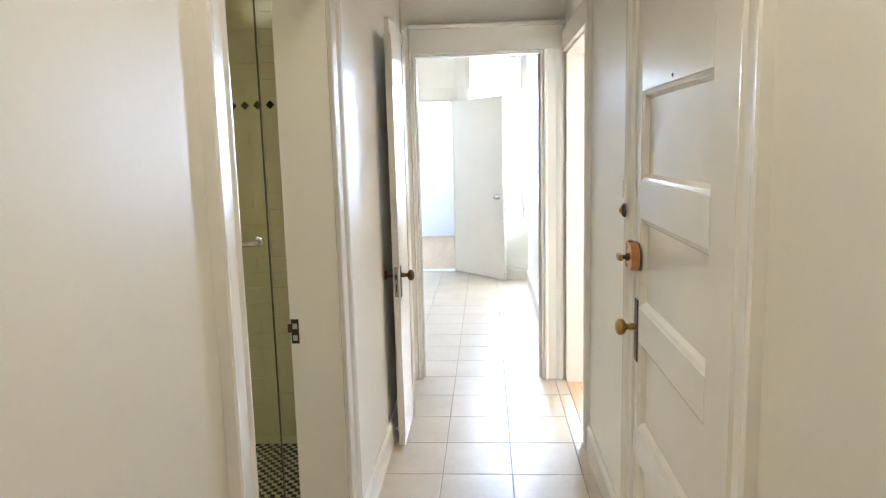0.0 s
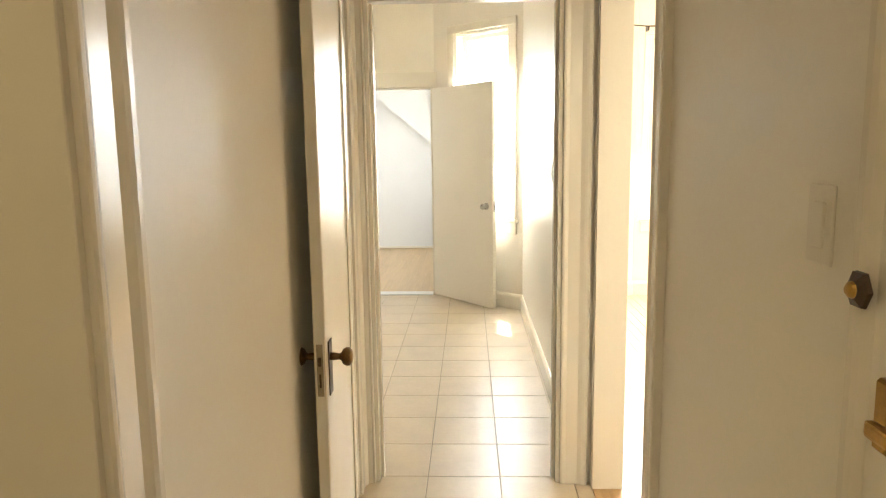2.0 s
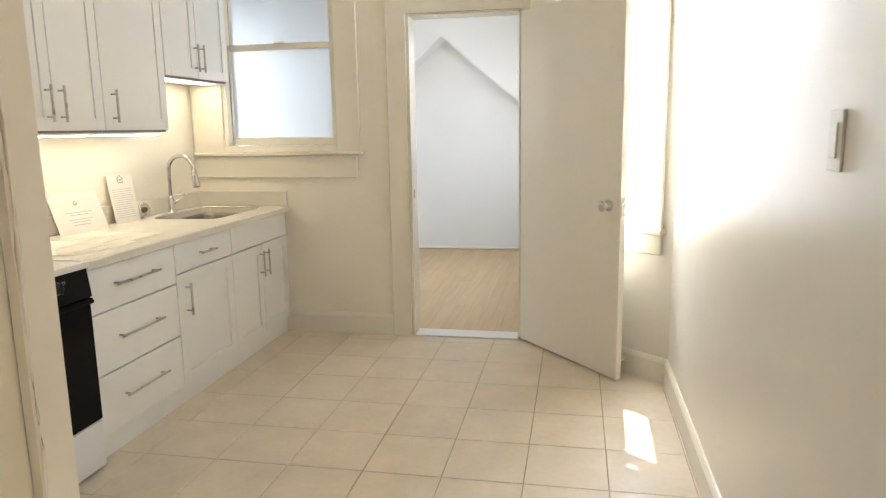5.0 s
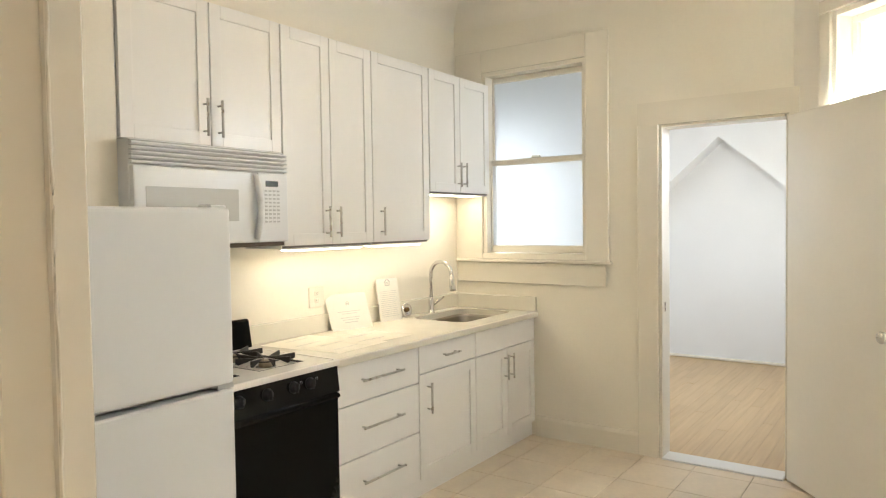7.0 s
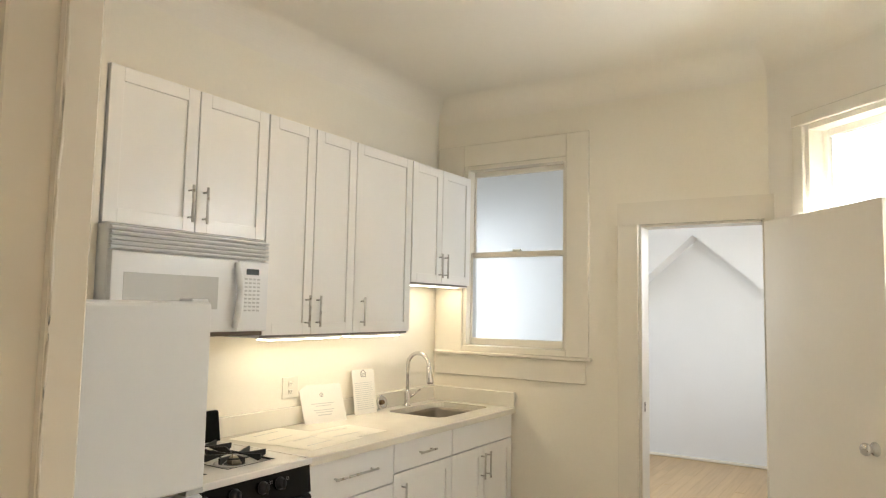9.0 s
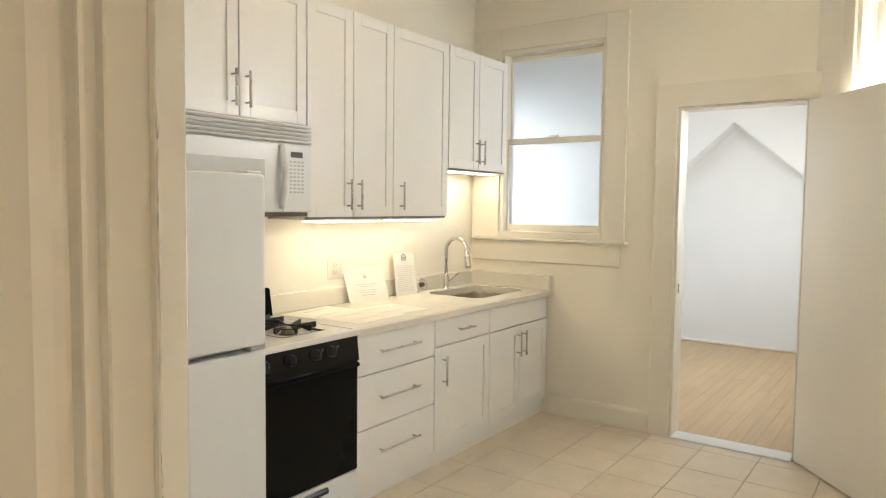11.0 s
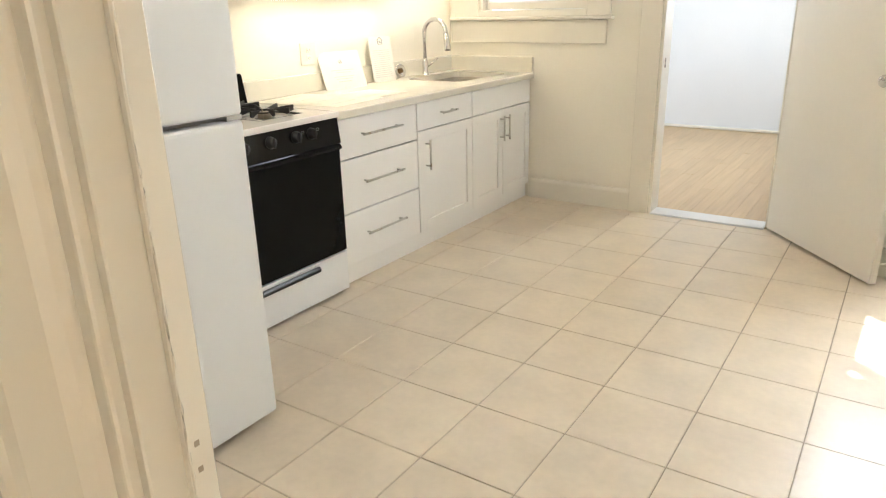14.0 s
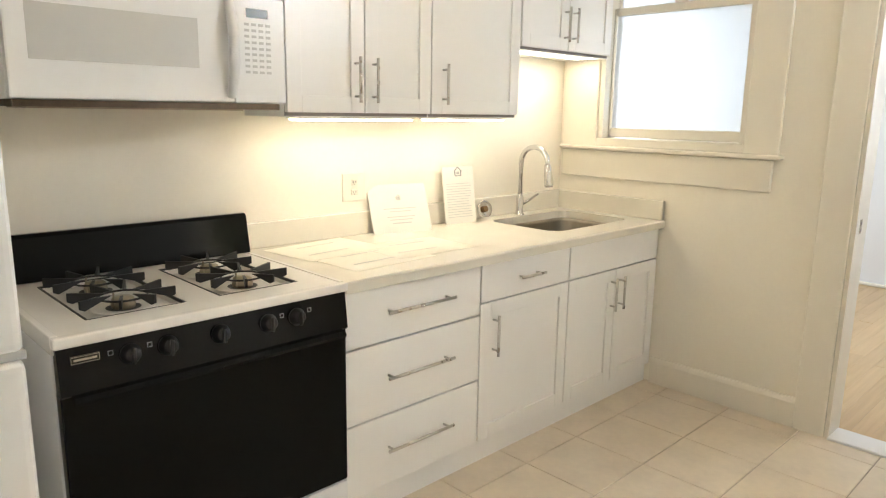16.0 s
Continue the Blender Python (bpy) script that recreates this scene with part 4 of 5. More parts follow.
faucet = thing("kitchen_faucet", "tall chrome gooseneck pull-down faucet behind the sink", "faucet")
FX, FY = -0.565, -0.455
part("base", lathe([(0, 0), (0.028, 0), (0.027, 0.006), (0.021, 0.012), (0.019, 0.03), (0.020, 0.09), (0.017, 0.10), (0.012, 0.11)], 24, pose(FX, FY, CT)), M_CHROME, faucet, smooth=True)
arc = [(FX, FY, CT + 0.09), (FX, FY, CT + 0.27)]
for k in range(1, 13):
    a = math.pi * k / 12 * 1.02
    arc.append((FX + 0.085 - 0.085 * math.cos(a), FY, CT + 0.27 + 0.085 * math.sin(a)))
part("neck", tube(arc, 0.0135, 14), M_CHROME, faucet, smooth=True)
ex, ez = arc[-1][0], arc[-1][2]
part("spray_head", tube([(ex, FY, ez + 0.005), (ex + 0.004, FY, ez - 0.03), (ex + 0.012, FY, ez - 0.09), (ex + 0.014, FY, ez - 0.105)], [0.016, 0.019, 0.024, 0.020], 16), M_CHROME, faucet, smooth=True)
part("lever", tube([(FX, FY + 0.018, CT + 0.055), (FX + 0.01, FY + 0.05, CT + 0.07), (FX + 0.03, FY + 0.11, CT + 0.105)], [0.010, 0.008, 0.006], 10), M_CHROME, faucet, smooth=True)

dish = thing("soap_dish", "small round silver dish leaning on the splashback", "dish")
part("bowl", lathe([(0, 0), (0.042, 0.0), (0.046, 0.008), (0.042, 0.016), (0.030, 0.012), (0.0, 0.010)], 28, turn((XL + 0.045, -0.70, CT + 0.047), (0.97, -0.1, 0.25))), M_CHROME, dish, smooth=True)
part("rim_disc", lathe([(0, 0.0), (0.016, 0.0), (0.014, 0.01), (0, 0.013)], 20, turn((XL + 0.056, -0.701, CT + 0.050), (0.97, -0.1, 0.25))), M_OLDBRASS, dish)


def sheet(name, label, m, w, h, lines, badge=None):
    """A paper sign standing on the counter: x across, z up, printed bars on its face."""
    t = thing(name, label, "paper sign")
    def p(nm, mt, *bx):
        b = box(*bx)
        bmesh.ops.transform(b, matrix=m, verts=b.verts)
        part(nm, b, mt, t)
    p("sheet", M_PAPER, -w / 2, w / 2, 0, 0.0012, 0, h)
    for a, b2, z, th in lines:
        p("print_shade_line", M_PANELGREY, a * w, b2 * w, -0.0006, 0.0001, z * h - th / 2, z * h + th / 2)
    if badge:
        x, z, s = badge
        loop = [(x * w + dx * s, -0.0008, z * h + dz * s) for dx, dz in ((-0.42, -0.4), (0.42, -0.4), (0.42, 0.1), (0.55, 0.1), (0, 0.6), (-0.55, 0.1), (-0.42, 0.1), (-0.42, -0.4))]
        b = tube(loop, s * 0.055, 6)
        box(x * w - s * 0.2, x * w + s * 0.2, -0.0011, -0.0001, z * h - s * 0.22, z * h - s * 0.12, 0, 1, b)
        box(x * w - s * 0.2, x * w + s * 0.2, -0.0011, -0.0001, z * h - s * 0.04, z * h + s * 0.06, 0, 1, b)
        bmesh.ops.transform(b, matrix=m, verts=b.verts)
        part("emblem", b, M_INK, t)
    return t


def facing(x, y, z, yaw, tilt):
    """A pose whose face (its -y) looks along +x turned by yaw, leaning back by tilt."""
    return pose(x, y, z, 0, 0, 90 + yaw) @ pose(0, 0, 0, -tilt, 0, 0)


rnd = random.Random(4)
sheet("paper_sign", "white paper sign with grey print leaning on the splashback", facing(XL + 0.10, -1.27, CT, -12, 22), 0.29, 0.22,
      [(-0.28, 0.28, 0.50, 0.004), (-0.18, 0.18, 0.44, 0.004), (-0.24, 0.24, 0.33, 0.004), (-0.20, 0.20, 0.27, 0.004), (-0.16, 0.16, 0.20, 0.005)], (0, 0.72, 0.022))
sheet("paper_notice", "tall white notice with small print and a house emblem", facing(XL + 0.075, -0.885, CT, -6, 9), 0.19, 0.27,
      [(-0.40, 0.40 - rnd.random() * 0.12, 0.70 - 0.045 * k, 0.0028) for k in range(14)], (0, 0.90, 0.042))
for k, (x, y, rz) in enumerate(((-0.22, -1.70, 3), (-0.26, -1.45, -3), (-0.45, -1.74, 6))):
    s = thing("counter_sheet", "white sheet lying flat on the counter with drawn edge shade lines", "paper", "sheets on the counter")
    m = pose(x, y, CT + 0.0008 + 0.0006 * k, 0, 0, rz)
    b = box(-0.14, 0.14, -0.19, 0.19, 0, 0.0004)
    bmesh.ops.transform(b, matrix=m, verts=b.verts)
    part("sheet", b, M_SHEET, s)
    # two grey bars drawn for the thin shadow lines at the sheet edges
    for j in range(2):
        b = box(0.05 - j * 0.13, 0.056 - j * 0.13, -0.13 + 0.05 * j, 0.06 + 0.04 * j, 0.0005, 0.0011)
        bmesh.ops.transform(b, matrix=m, verts=b.verts)
        part("print_shade_line", b, M_PANELGREY, s)

# ---- gas range ----
stove = thing("gas_range", "white and black gas range with cast iron grates", "stove")
RY0, RY1, RX, RT = -2.818, -2.006, 0.042, 0.868
rb = part("body", box(-0.60, RX - 0.045, RY0, RY1, 0.03, RT - 0.045, 0.003), M_APPL, stove)
for x in (-0.52, -0.06):
    for y in (RY0 + 0.05, RY1 - 0.05):
        part("foot", lathe([(0, 0), (0.018, 0), (0.018, 0.03), (0, 0.03)], 12, pose(x, y, 0)), M_KNOBBLK, stove)
# cooktop with two sunken burner wells
bm = bmesh.new()
wells = [(-0.50, -0.07, RY0 + 0.10, RY0 + 0.36), (-0.50, -0.07, RY1 - 0.36, RY1 - 0.10)]
xs = [-0.60, -0.50, -0.07, RX]
ys = [RY0 - 0.004, RY0 + 0.10, RY0 + 0.36, RY1 - 0.36, RY1 - 0.10, RY1 + 0.004]
grid = {(i, j): bm.verts.new((x, y, RT)) for i, x in enumerate(xs) for j, y in enumerate(ys)}
for i in range(3):
    for j in range(5):
        q = [grid[i, j], grid[i + 1, j], grid[i + 1, j + 1], grid[i, j + 1]]
        if i == 1 and j in (1, 3):
            lo = [bm.verts.new((v.co.x + (0.015 if k in (0, 3) else -0.015), v.co.y + (0.015 if k in (0, 1) else -0.015), RT - 0.018)) for k, v in enumerate(q)]
            for k in range(4):
                bm.faces.new((q[k], q[(k + 1) % 4], lo[(k + 1) % 4], lo[k]))
            bm.faces.new(lo)
        else:
            bm.faces.new(q)
part("cooktop", bm, M_ENAMEL, stove, "cream enamel cooktop")
part("cooktop_edge", box(RX - 0.02, RX + 0.004, RY0 - 0.004, RY1 + 0.004, RT - 0.026, RT + 0.002, 0.007, 3), M_ENAMEL, stove)
part("cooktop_side", box(-0.60, RX - 0.021, RY0 - 0.004, RY0 + 0.014, RT - 0.044, RT + 0.003, 0.004, 2), M_ENAMEL, stove)
part("cooktop_side", box(-0.60, RX - 0.021, RY1 - 0.014, RY1 + 0.004, RT - 0.044, RT + 0.003, 0.004, 2), M_ENAMEL, stove)
bg = [(0, 0), (0.05, 0), (0.028, 0.13), (0.018, 0.14), (0, 0.14)]
part("backguard", prism(bg, RY1 - RY0, pose(-0.60, RY0, RT + 0.004)), M_BLACK, stove, "black enamel backguard")


def burner(x, y):
    b = part("burner", lathe([(0.045, 0.0), (0.075, 0.002), (0.085, 0.006), (0.080, 0.007), (0.045, 0.004)], 28, pose(x, y, RT - 0.017), False), M_ENAMEL, stove, smooth=True)
    part("burner_well", lathe([(0, 0), (0.048, 0), (0.046, 0.004), (0, 0.004)], 24, pose(x, y, RT - 0.0175)), M_IRON, b)
    part("burner_head", lathe([(0, 0), (0.030, 0.0), (0.032, 0.010), (0.028, 0.026), (0.024, 0.030), (0, 0.032)], 24, pose(x, y, RT - 0.014)), M_BURNER, b, smooth=True)
    part("igniter", tube([(x + 0.02, y - 0.03, RT - 0.01), (x + 0.02, y - 0.03, RT + 0.035)], 0.0025, 8), M_BURNER, b)


def grate(yc):
    g = part("grate", tube([(-0.50, yc - 0.125, RT - 0.004), (-0.075, yc - 0.125, RT - 0.004), (-0.075, yc + 0.125, RT - 0.004), (-0.50, yc + 0.125, RT - 0.004), (-0.50, yc - 0.125, RT - 0.004)], 0.005, 6), M_IRON, stove, "black cast iron grate")
    for x in (-0.40, -0.18):
        for k in range(8):
            a = math.pi / 4 * k + math.pi / 8
            dx, dy = math.cos(a), math.sin(a)
            r1 = min(0.108 / max(abs(dx), 1e-3), 0.124 / max(abs(dy), 1e-3))
            # a fin: wide at the rim, tapering to the middle
            fin = [(0.038, 0.016), (r1, 0.023), (r1, 0.0), (r1 - 0.012, -0.006), (0.060, 0.010)]
            m = axes((x, yc, RT + 0.012), (dx, dy, 0), (-dy, dx, 0)) @ pose(0, -0.003, 0)
            part("fin", prism(fin, 0.007, m), M_IRON, g)
        ring = [(x + 0.062 * math.cos(2 * math.pi * k / 24), yc + 0.062 * math.sin(2 * math.pi * k / 24), RT + 0.018) for k in range(25)]
        part("ring", tube(ring, 0.003, 6), M_IRON, g)


for yc in (RY0 + 0.23, RY1 - 0.23):
    for x in (-0.40, -0.18):
        burner(x, yc)
    grate(yc)
panel = prism([(0, 0), (0.034, 0.0), (0.020, 0.115), (0, 0.115)], RY1 - RY0 - 0.004, pose(RX - 0.030, RY0 + 0.002, RT - 0.140))
pn = part("control_panel", panel, M_PANEL, stove, "glossy black control panel")
for k, y in enumerate((-2.654, -2.561, -2.42, -2.277, -2.185)):
    kn = part("control_knob", lathe([(0, 0), (0.025, 0), (0.026, 0.006), (0.021, 0.010), (0.019, 0.022), (0.016, 0.025), (0, 0.025)], 24, turn((RX - 0.005, y, RT - 0.072), (1, 0, 0.12))), M_KNOBBLK, pn, smooth=True)
    part("grip", box(RX + 0.016, RX + 0.028, y - 0.005, y + 0.005, RT - 0.092, RT - 0.050, 0.003), M_KNOBBLK, pn)
    if k != 2:
        s = -0.045 if k < 2 else 0.045
        for da, db, dc, dd in ((-0.006, 0.006, 0.005, 0.006), (-0.006, 0.006, -0.006, -0.005), (-0.006, -0.005, -0.005, 0.005), (0.005, 0.006, -0.005, 0.005)):
            part("burner_mark", box(RX - 0.0085, RX - 0.0043, y + s + da, y + s + db, RT - 0.060 + dc, RT - 0.060 + dd), M_PANELGREY, pn)
bd = part("badge", box(RX - 0.008, RX - 0.0032, RY0 + 0.03, RY0 + 0.095, RT - 0.070, RT - 0.050, 0.0008), M_KNOBBLK, pn)
for ya, yb, za, zb in ((0.031, 0.094, 0.0515, 0.0525), (0.031, 0.094, 0.0675, 0.0685), (0.031, 0.032, 0.0525, 0.0675), (0.093, 0.094, 0.0525, 0.0675), (0.037, 0.088, 0.0575, 0.0625)):
    part("badge_line", box(RX - 0.004, RX - 0.0027, RY0 + ya, RY0 + yb, RT - zb, RT - za), M_STEEL, bd)
od = part("oven_door", box(RX - 0.044, RX - 0.004, RY0 + 0.003, RY1 - 0.003, 0.215, RT - 0.142, 0.005, 2), M_BLACK, stove, "black glass oven door")
lip = [(0, 0), (0.034, 0.010), (0.038, 0.020), (0.030, 0.030), (0, 0.032)]
part("door_handle", prism(lip, RY1 - RY0 - 0.05, pose(RX - 0.008, RY0 + 0.025, RT - 0.172)), M_BLACK, od)
part("door_trim", box(RX - 0.030, RX - 0.002, RY0 + 0.001, RY1 - 0.001, RT - 0.146, RT - 0.140, 0.001), M_KNOBBLK, od)
dr = part("storage_drawer", box(RX - 0.044, RX - 0.004, RY0 + 0.003, RY1 - 0.003, 0.016, 0.208, 0.005, 2), M_APPL, stove, "white storage drawer")
part("drawer_handle", prism([(0, 0), (0.014, 0.002), (0.016, 0.016), (0.008, 0.026), (0, 0.026)], 0.40, pose(RX - 0.005, RY0 + 0.21, 0.165)), M_KNOBBLK, dr, "long black pull")

# ---- microwave over the range ----
mw = thing("microwave", "white over-range microwave with a grey window and keypad", "microwave")
MY0, MY1, MX = -2.792, -2.016, -0.255
part("body", box(XL + 0.003, MX - 0.03, MY0, MY1, 1.402, 1.820, 0.003), M_APPL, mw)
part("bottom_plate", box(XL + 0.02, MX - 0.012, MY0 + 0.01, MY1 - 0.02, 1.384, 1.402), M_DARKMET, mw, "dark metal underside with the hood filter")
part("filter", box(XL + 0.08, MX - 0.10, MY0 + 0.06, MY1 - 0.10, 1.380, 1.385), M_BURNER, mw)
# grey sheet that puts the shade between the slats into colour
part("vent_shade_backing", box(MX - 0.034, MX - 0.026, MY0 + 0.004, MY1 - 0.004, 1.724, 1.816), M_PANELGREY, mw)
for k in range(5):
    part("vent_slat", prism([(0, 0), (0.024, 0.0), (0.028, 0.006), (0.022, 0.0125), (0, 0.0125)], MY1 - MY0, pose(MX - 0.031, MY0, 1.724 + 0.0183 * k)), M_APPL, mw)
DY = -2.195
dm = part("door", box(MX - 0.030, MX, MY0 + 0.002, DY, 1.404, 1.718, 0.006, 2), M_APPL, mw)
part("door_window", box(MX - 0.004, MX + 0.001, -2.740, -2.302, 1.500, 1.637, 0.0004), M_GREYGL, dm, "grey mesh microwave window")
hd = [(MX + 0.004 + 0.030 * math.sin(math.pi * k / 10), DY - 0.012, 1.420 + 0.285 * k / 10) for k in range(11)]
part("handle", tube(hd, [0.013 + 0.004 * math.sin(math.pi * k / 10) for k in range(11)], 12), M_APPL, dm, "bowed white handle", True)
kp_ = part("keypad_panel", box(MX - 0.030, MX - 0.001, DY + 0.003, MY1 - 0.001, 1.404, 1.718, 0.005, 2), M_APPL, mw)
KC = -2.112
part("display", box(MX - 0.003, MX + 0.0006, KC - 0.036, KC + 0.036, 1.656, 1.682), M_DISPLAY, kp_)
for r in range(9):
    for c in range(4):
        y = KC - 0.036 + 0.024 * c
        z = 1.636 - 0.0175 * r
        part("key", box(MX - 0.002, MX + 0.0006, y - 0.0075, y + 0.0075, z - 0.0038, z + 0.0038), M_PANELGREY, kp_)

# ---- fridge ----
fr = thing("refrigerator", "white top-freezer refrigerator with two plain doors", "refrigerator")
FY0, FY1, FXF = -3.68, -2.985, 0.565
part("body", box(-0.24, FXF - 0.072, FY0 + 0.004, FY1 - 0.004, 0.02, 1.520, 0.004), M_APPL, fr)
part("kick_grille", box(-0.22, FXF - 0.09, FY0 + 0.02, FY1 - 0.02, 0.0, 0.034), M_KNOBBLK, fr)
part("gasket", box(FXF - 0.073, FXF - 0.060, FY0 + 0.012, FY1 - 0.012, 0.05, 1.515), M_PANELGREY, fr)
d1 = part("fridge_door", box(FXF - 0.062, FXF, FY0, FY1, 0.035, 1.006, 0.014, 3), M_APPL, fr)
d2 = part("freezer_door", box(FXF - 0.062, FXF, FY0, FY1, 1.022, 1.530, 0.014, 3), M_APPL, fr)
part("handle", box(FXF - 0.004, FXF + 0.028, FY0 + 0.02, FY0 + 0.05, 0.60, 0.98, 0.008, 2), M_APPL, d1)
part("handle", box(FXF - 0.004, FXF + 0.028, FY0 + 0.02, FY0 + 0.05, 1.045, 1.30, 0.008, 2), M_APPL, d2)
part("middle_hinge", box(FXF - 0.060, FXF - 0.012, FY1 - 0.05, FY1 + 0.004, 1.007, 1.021), M_PANELGREY, fr)
part("top_hinge", box(FXF - 0.07, FXF - 0.012, FY1 - 0.06, FY1 - 0.005, 1.520, 1.538, 0.003), M_APPL, fr)

# ---- ceiling lamp ----
lamp = thing("ceiling_lamp", "flush ceiling lamp with bronze ring and glowing alabaster bowl", "ceiling lamp")
lx, ly = 0.875, -2.02
part("canopy", lathe([(0, 0), (0.062, 0), (0.066, -0.01), (0.060, -0.022), (0.066, -0.034), (0.060, -0.050), (0.02, -0.055), (0.02, -0.10), (0, -0.10)], 36, pose(lx, ly, CEIL)), M_BURNER, lamp, smooth=True)
part("ring", lathe([(0.158, -0.125), (0.176, -0.118), (0.192, -0.104), (0.198, -0.090), (0.190, -0.078), (0.172, -0.066), (0.168, -0.058), (0.150, -0.056), (0.150, -0.070), (0.158, -0.125)], 48, pose(lx, ly, CEIL - 0.05), False), M_BURNER, lamp, "brushed bronze ring", True)
part("arm", tube([(lx - 0.155, ly, CEIL - 0.115), (lx, ly, CEIL - 0.045), (lx + 0.155, ly, CEIL - 0.115)], 0.006, 8), M_BURNER, lamp)
bowl = part("bowl", lathe([(0.160, -0.105), (0.158, -0.130), (0.146, -0.165), (0.118, -0.200), (0.080, -0.226), (0.040, -0.240), (0.012, -0.244), (0.012, -0.240), (0.04, -0.235), (0.08, -0.221), (0.115, -0.196), (0.142, -0.162), (0.154, -0.13), (0.156, -0.105), (0.160, -0.105)], 48, pose(lx, ly, CEIL - 0.05), False), M_LAMPGLASS, lamp, "glowing cream alabaster glass bowl", True)
part("finial", lathe([(0, -0.242), (0.014, -0.243), (0.016, -0.250), (0.010, -0.258), (0.005, -0.266), (0, -0.268)], 20, pose(lx, ly, CEIL - 0.05)), M_BURNER, lamp, smooth=True)

# ---- shower room seen through its doorway ----
shower = thing("shower_door", "green-tinted glass shower door with a chrome towel bar", "shower door")
pane = part("pane", box(0.30, 1.200, -5.985, -5.977, 0.02, 2.2), M_SHOWER, shower)
pane.visible_shadow = False
part("edge_seal", box(1.2005, 1.2035, -5.987, -5.975, 0.02, 2.2), M_GLASSEDGE, shower, "dark seal along the glass edge")
bar = [(1.17, -5.985, 1.20), (1.17, -6.025, 1.20), (1.165, -6.040, 1.199), (1.15, -6.047, 1.198), (0.62, -6.047, 1.195), (0.605, -6.04, 1.195), (0.60, -5.985, 1.195)]
part("towel_bar", tube(bar, 0.0095, 12), M_CHROME, shower, smooth=True)
for x in (1.17, 0.60):
    part("rosette", lathe([(0, 0), (0.020, 0), (0.018, 0.008), (0.010, 0.012), (0, 0.012)], 20, turn((x, -5.986, 1.20), (0, -1, 0))), M_CHROME, shower, smooth=True)

# ---- outside ----
tagged(mesh_obj("backdrop", box(-160, 200, 95, 96, -12, 60), M_HAZE), "plain bright hazy sky beyond the garden", "sky", kind="structure")
tagged(mesh_obj("ground", box(-400, 400, 3.6, 900, -3.9, -3.8), M_GROUND), "dull garden ground below the windows", "ground", kind="structure")
house = thing("neighbour_house", "white clapboard house with teal windows across the garden", "house")
hw = part("wall", box(9.8, 18.5, 11.0, 17.0, -3.8, 2.05), M_SIDING, house)
for k in range(37):
    z = -3.7 + 0.155 * k
    part("clapboard", prism([(0, 0), (0.020, 0.0), (0.004, 0.15), (0, 0.15)], 8.7, axes((9.8, 11.0, z), (0, -1, 0), (1, 0, 0))), M_SIDING, hw)
part("roof", prism([(10.8, 2.0), (17.2, 2.0), (14.0, 2.9)], 9.3, axes((18.8, 0, 0), (0, 1, 0), (-1, 0, 0))), M_ROOF, house)
for x, z in ((10.7, 0.15), (13.6, 0.1), (10.7, -2.8), (13.6, -2.8)):
    w = part("window", box(x, x + 0.95, 10.93, 10.97, z, z + 1.6), M_TEAL, house)
    for bx in ((x - 0.1, x, z - 0.1, z + 1.7), (x + 0.95, x + 1.05, z - 0.1, z + 1.7), (x, x + 0.95, z - 0.1, z), (x, x + 0.95, z + 1.6, z + 1.7), (x, x + 0.95, z + 0.76, z + 0.84)):
        part("frame", box(bx[0], bx[1], 10.90, 10.96, bx[2], bx[3]), M_SIDING, w)


def tree(x, y, z, height, seed):
    r = random.Random(seed)
    t = thing("garden_tree", "bare-limbed garden tree with sparse dark leaves", "tree", "garden trees")
    tr = tube([(x, y, z), (x + 0.1, y, z + height * 0.35), (x - 0.05, y + 0.1, z + height * 0.7), (x + 0.1, y, z + height)], [0.16, 0.12, 0.07, 0.02], 9)
    lv = bmesh.new()
    for k in range(26):
        h = height * (0.35 + 0.62 * r.random())
        a = r.random() * 6.28
        ln_ = height * 0.22 * (1.2 - h / height) + 0.35
        p0 = Vector((x, y, z + h))
        p1 = p0 + Vector((math.cos(a) * ln_, math.sin(a) * ln_, ln_ * 0.5))
        tube([p0, (p0 + p1) / 2 + Vector((0, 0, -0.05)), p1], [0.03, 0.02, 0.006], 5, tr)
        for j in range(26):
            c = p0.lerp(p1, 0.3 + 0.8 * r.random()) + Vector((r.gauss(0, 0.22), r.gauss(0, 0.22), r.gauss(0, 0.2)))
            q = Euler((r.random() * 6, r.random() * 6, r.random() * 6)).to_matrix()
            s = 0.05 + 0.05 * r.random()
            lv.faces.new([lv.verts.new(c + q @ Vector(d) * s) for d in ((-1, 0, 0), (0, -0.45, 0.1), (1, 0, 0), (0, 0.45, 0.1))])
    part("trunk", tr, M_BARK, t)
    part("crown", lv, M_LEAF, t)


tree(7.0, 6.2, -3.8, 7.6, 1)
tree(3.0, 7.5, -3.8, 5.6, 2)

# ---- pieces of floors and walls ----
cache = {}


def piece(name, size, at, material, parent, bevel):
    key = (name, tuple(round(s, 4) for s in size))
    if key not in cache:
        b = box(-size[0] / 2, size[0] / 2, -size[1] / 2, size[1] / 2, -size[2] / 2, size[2] / 2, bevel)
        me = bpy.data.meshes.new(name)
        b.to_mesh(me)
        b.free()
        me.materials.append(material)
        cache[key] = me
    o = new(name, cache[key])
    o.parent = parent
    o.location = at
    return o


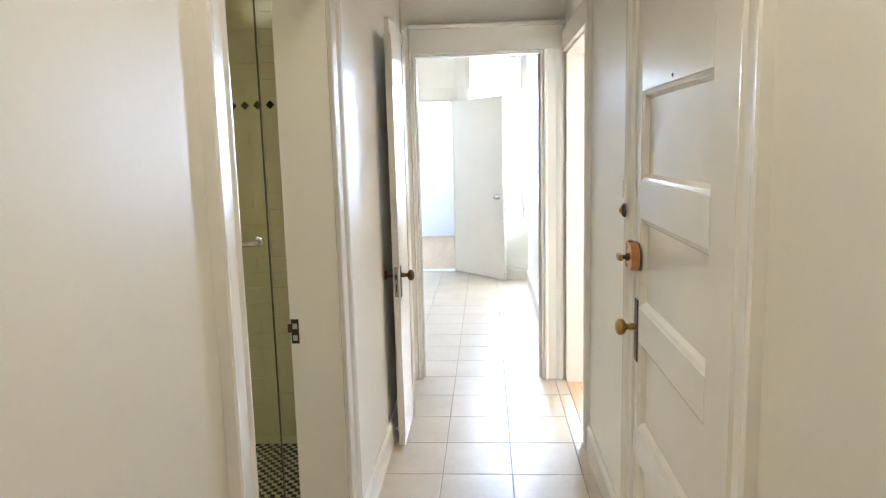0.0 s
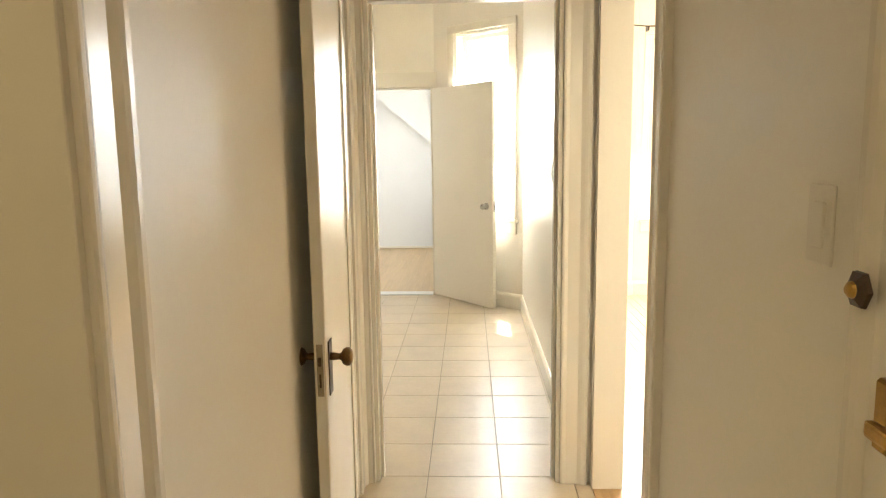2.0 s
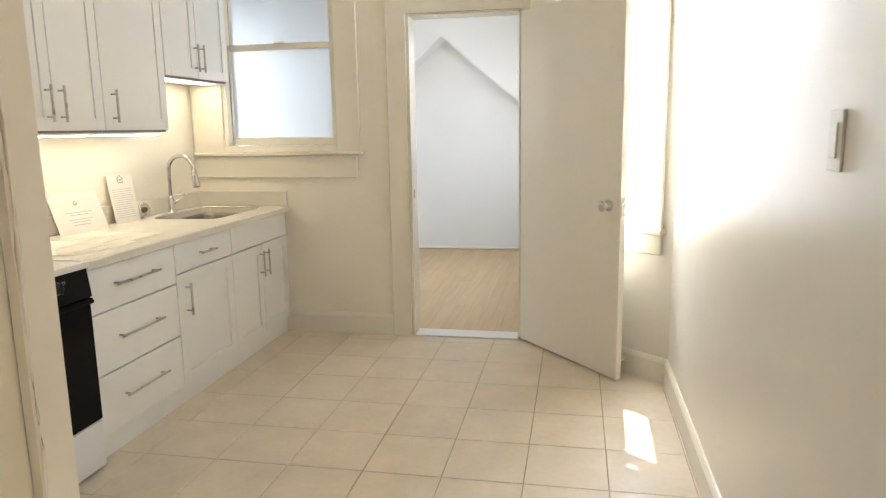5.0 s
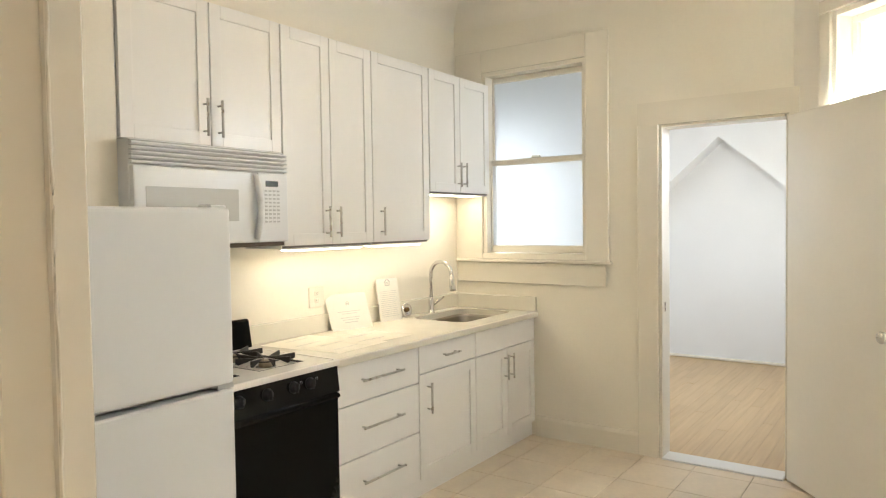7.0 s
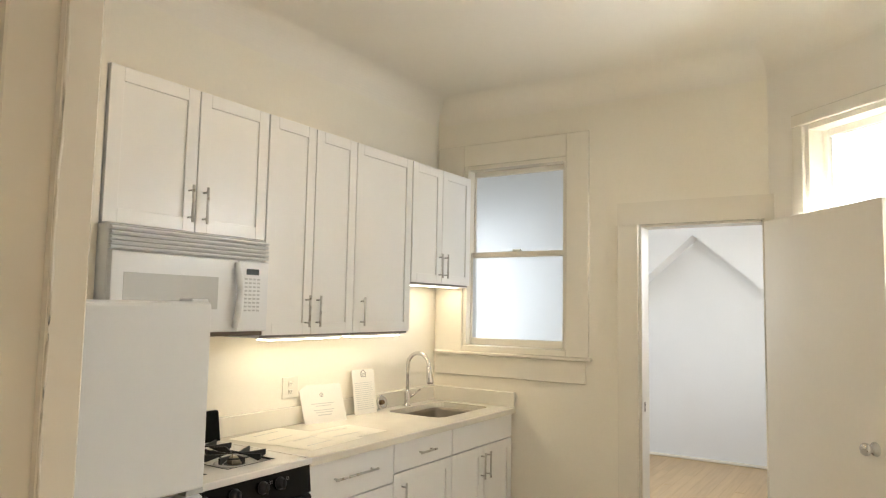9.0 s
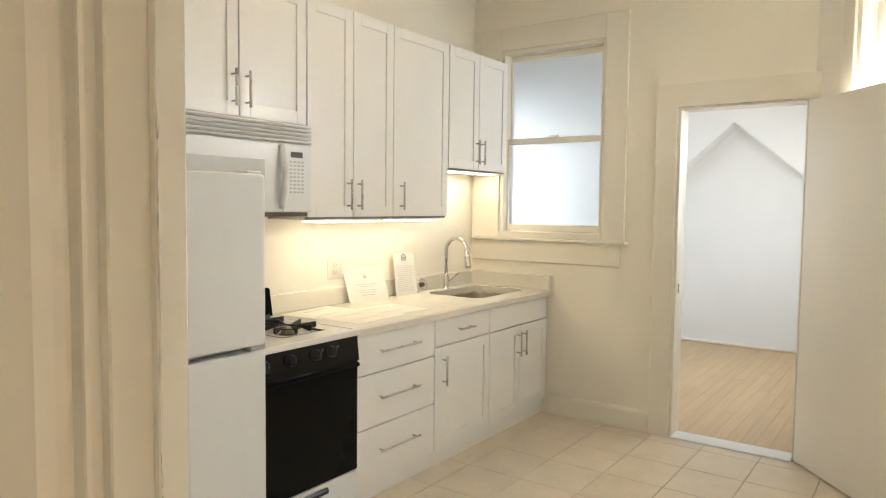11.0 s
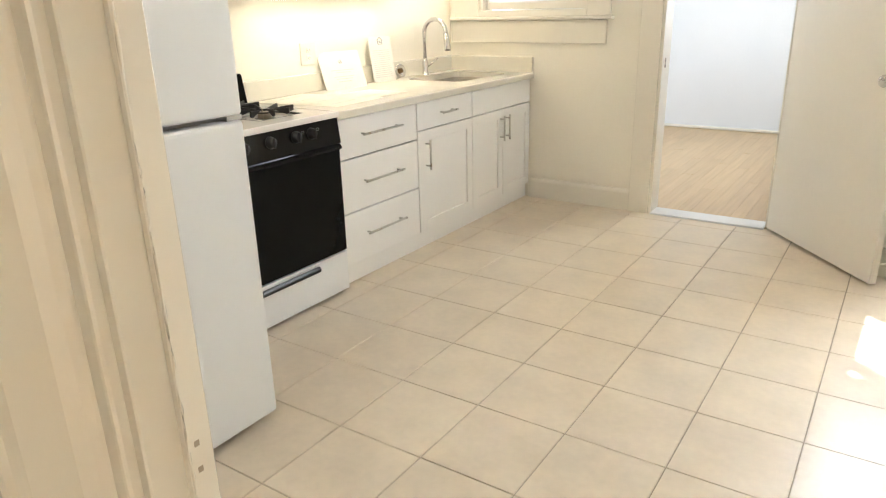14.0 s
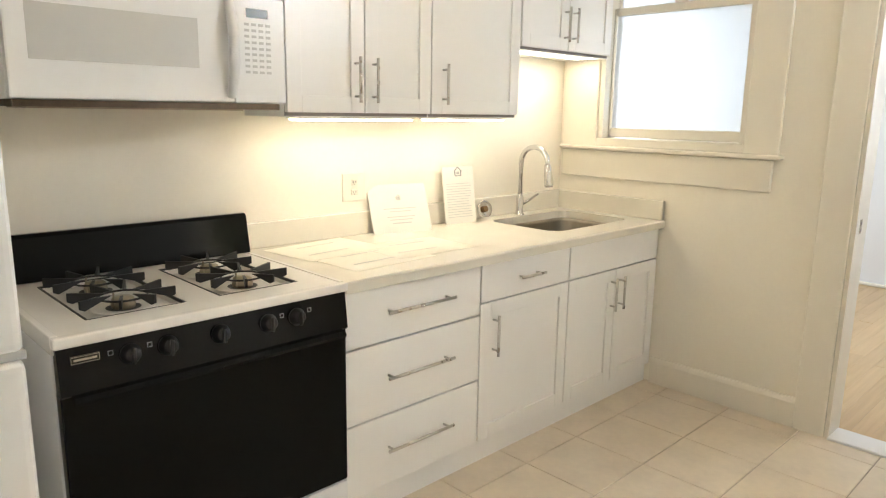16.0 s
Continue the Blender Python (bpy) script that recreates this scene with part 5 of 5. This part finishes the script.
PX, PY, GX, GY, J = 0.3240, 0.3440, 0.770, -1.187, 0.0034
for i in range(-6, 8):
    for j in range(-26, 6):
        x0, y0 = GX + i * PX + J / 2, GY + j * PY + J / 2
        x1, y1 = x0 + PX - J, y0 + PY - J
        lo, hi = (XL + 0.45, XR + 0.04) if y0 > YH - 0.02 else (HL - 0.02, HR)
        if y0 < YH < y1 and not lo > HL:
            lo = 1.3
        x0, x1, y0, y1 = max(x0, lo), min(x1, hi), max(y0, -8.9), min(y1, YF)
        if x1 - x0 > 0.02 and y1 - y0 > 0.02:
            piece("tile", (x1 - x0, y1 - y0, 0.012), ((x0 + x1) / 2, (y0 + y1) / 2, -0.006), M_TILE, floor, 0.0018)

r = random.Random(9)
for i in range(46):
    x0 = 2.462 + i * 0.0755
    y = -5.4 + r.random() * 0.8 - 0.8
    while y < 0.2:
        ln_ = 0.9 + 0.9 * r.random()
        a, b = max(y, -5.4), min(y + ln_, 0.2)
        if b - a > 0.05 and x0 < 5.9:
            piece("plank", (0.0742, round(b - a - 0.001, 2), 0.012), (x0 + 0.0377, (a + b) / 2, -0.006), M_OAK, floor_living, 0.0008)
        y += ln_
for i in range(36):
    x0 = -1.3 + i * 0.0825
    y = 0.03 - r.random()
    while y < 3.3:
        ln_ = 1.0 + 1.0 * r.random()
        a, b = max(y, 0.03), min(y + ln_, 3.3)
        if b - a > 0.05:
            piece("plank", (0.0815, round(b - a - 0.001, 2), 0.010), (x0 + 0.041, (a + b) / 2, -0.005), M_OAK2, floor_attic, 0.0006)
        y += ln_
# white wall tiles of the shower, with the band of black diamonds
bath_wall = bpy.data.objects["wall_bath_north"]
for row in range(11):
    z = 1.345 + 0.079 * row if row < 5 else 1.345 + 0.079 * row + 0.075
    for k in range(13):
        x = 1.20 - 0.155 * (k + (0.5 if row % 2 else 0))
        if x > -0.55:
            piece("tile", (0.1532, 0.008, 0.0775), (x - 0.077, -4.984, z), M_BATHTILE, bath_wall, 0.0006)
low = bmesh.new()
for row in range(16):
    for k in range(13):
        x = 1.20 - 0.155 * (k + (0.5 if row % 2 else 0)) - 0.077
        z = 0.02 + 0.079 * row + 0.061
        if x > -0.55:
            box(x - 0.0768, x + 0.0768, -4.988, -4.980, z - 0.0388, z + 0.0388, 0, 1, low)
tagged(part("lower_tiles", low, M_BATHTILE, bath_wall), kind="stuff")
part("band", box(-0.6, 1.21, -4.986, -4.981, 1.696, 1.776), M_BATHTILE, bath_wall)
for k in range(27):
    piece("diamond_tile", (0.030, 0.006, 0.030), (1.176 - 0.0621 * k, -4.988, 1.735), M_BLACKTILE, bath_wall, 0.0008).rotation_euler = (0, radians(45), 0)
dots = bmesh.new()
for i in range(28):
    for j in range(44):
        x, y = 1.19 - 0.048 * i + (0.024 if j % 2 else 0), -5.0 - 0.024 * j * 1.1
        box(x - 0.011, x + 0.011, y - 0.011, y + 0.011, -0.003, 0.0012, 0, 1, dots)
bath_floor = bpy.data.objects["floor_bath"]
tagged(part("black_dots", dots, M_BLACKTILE, bath_floor), kind="stuff")
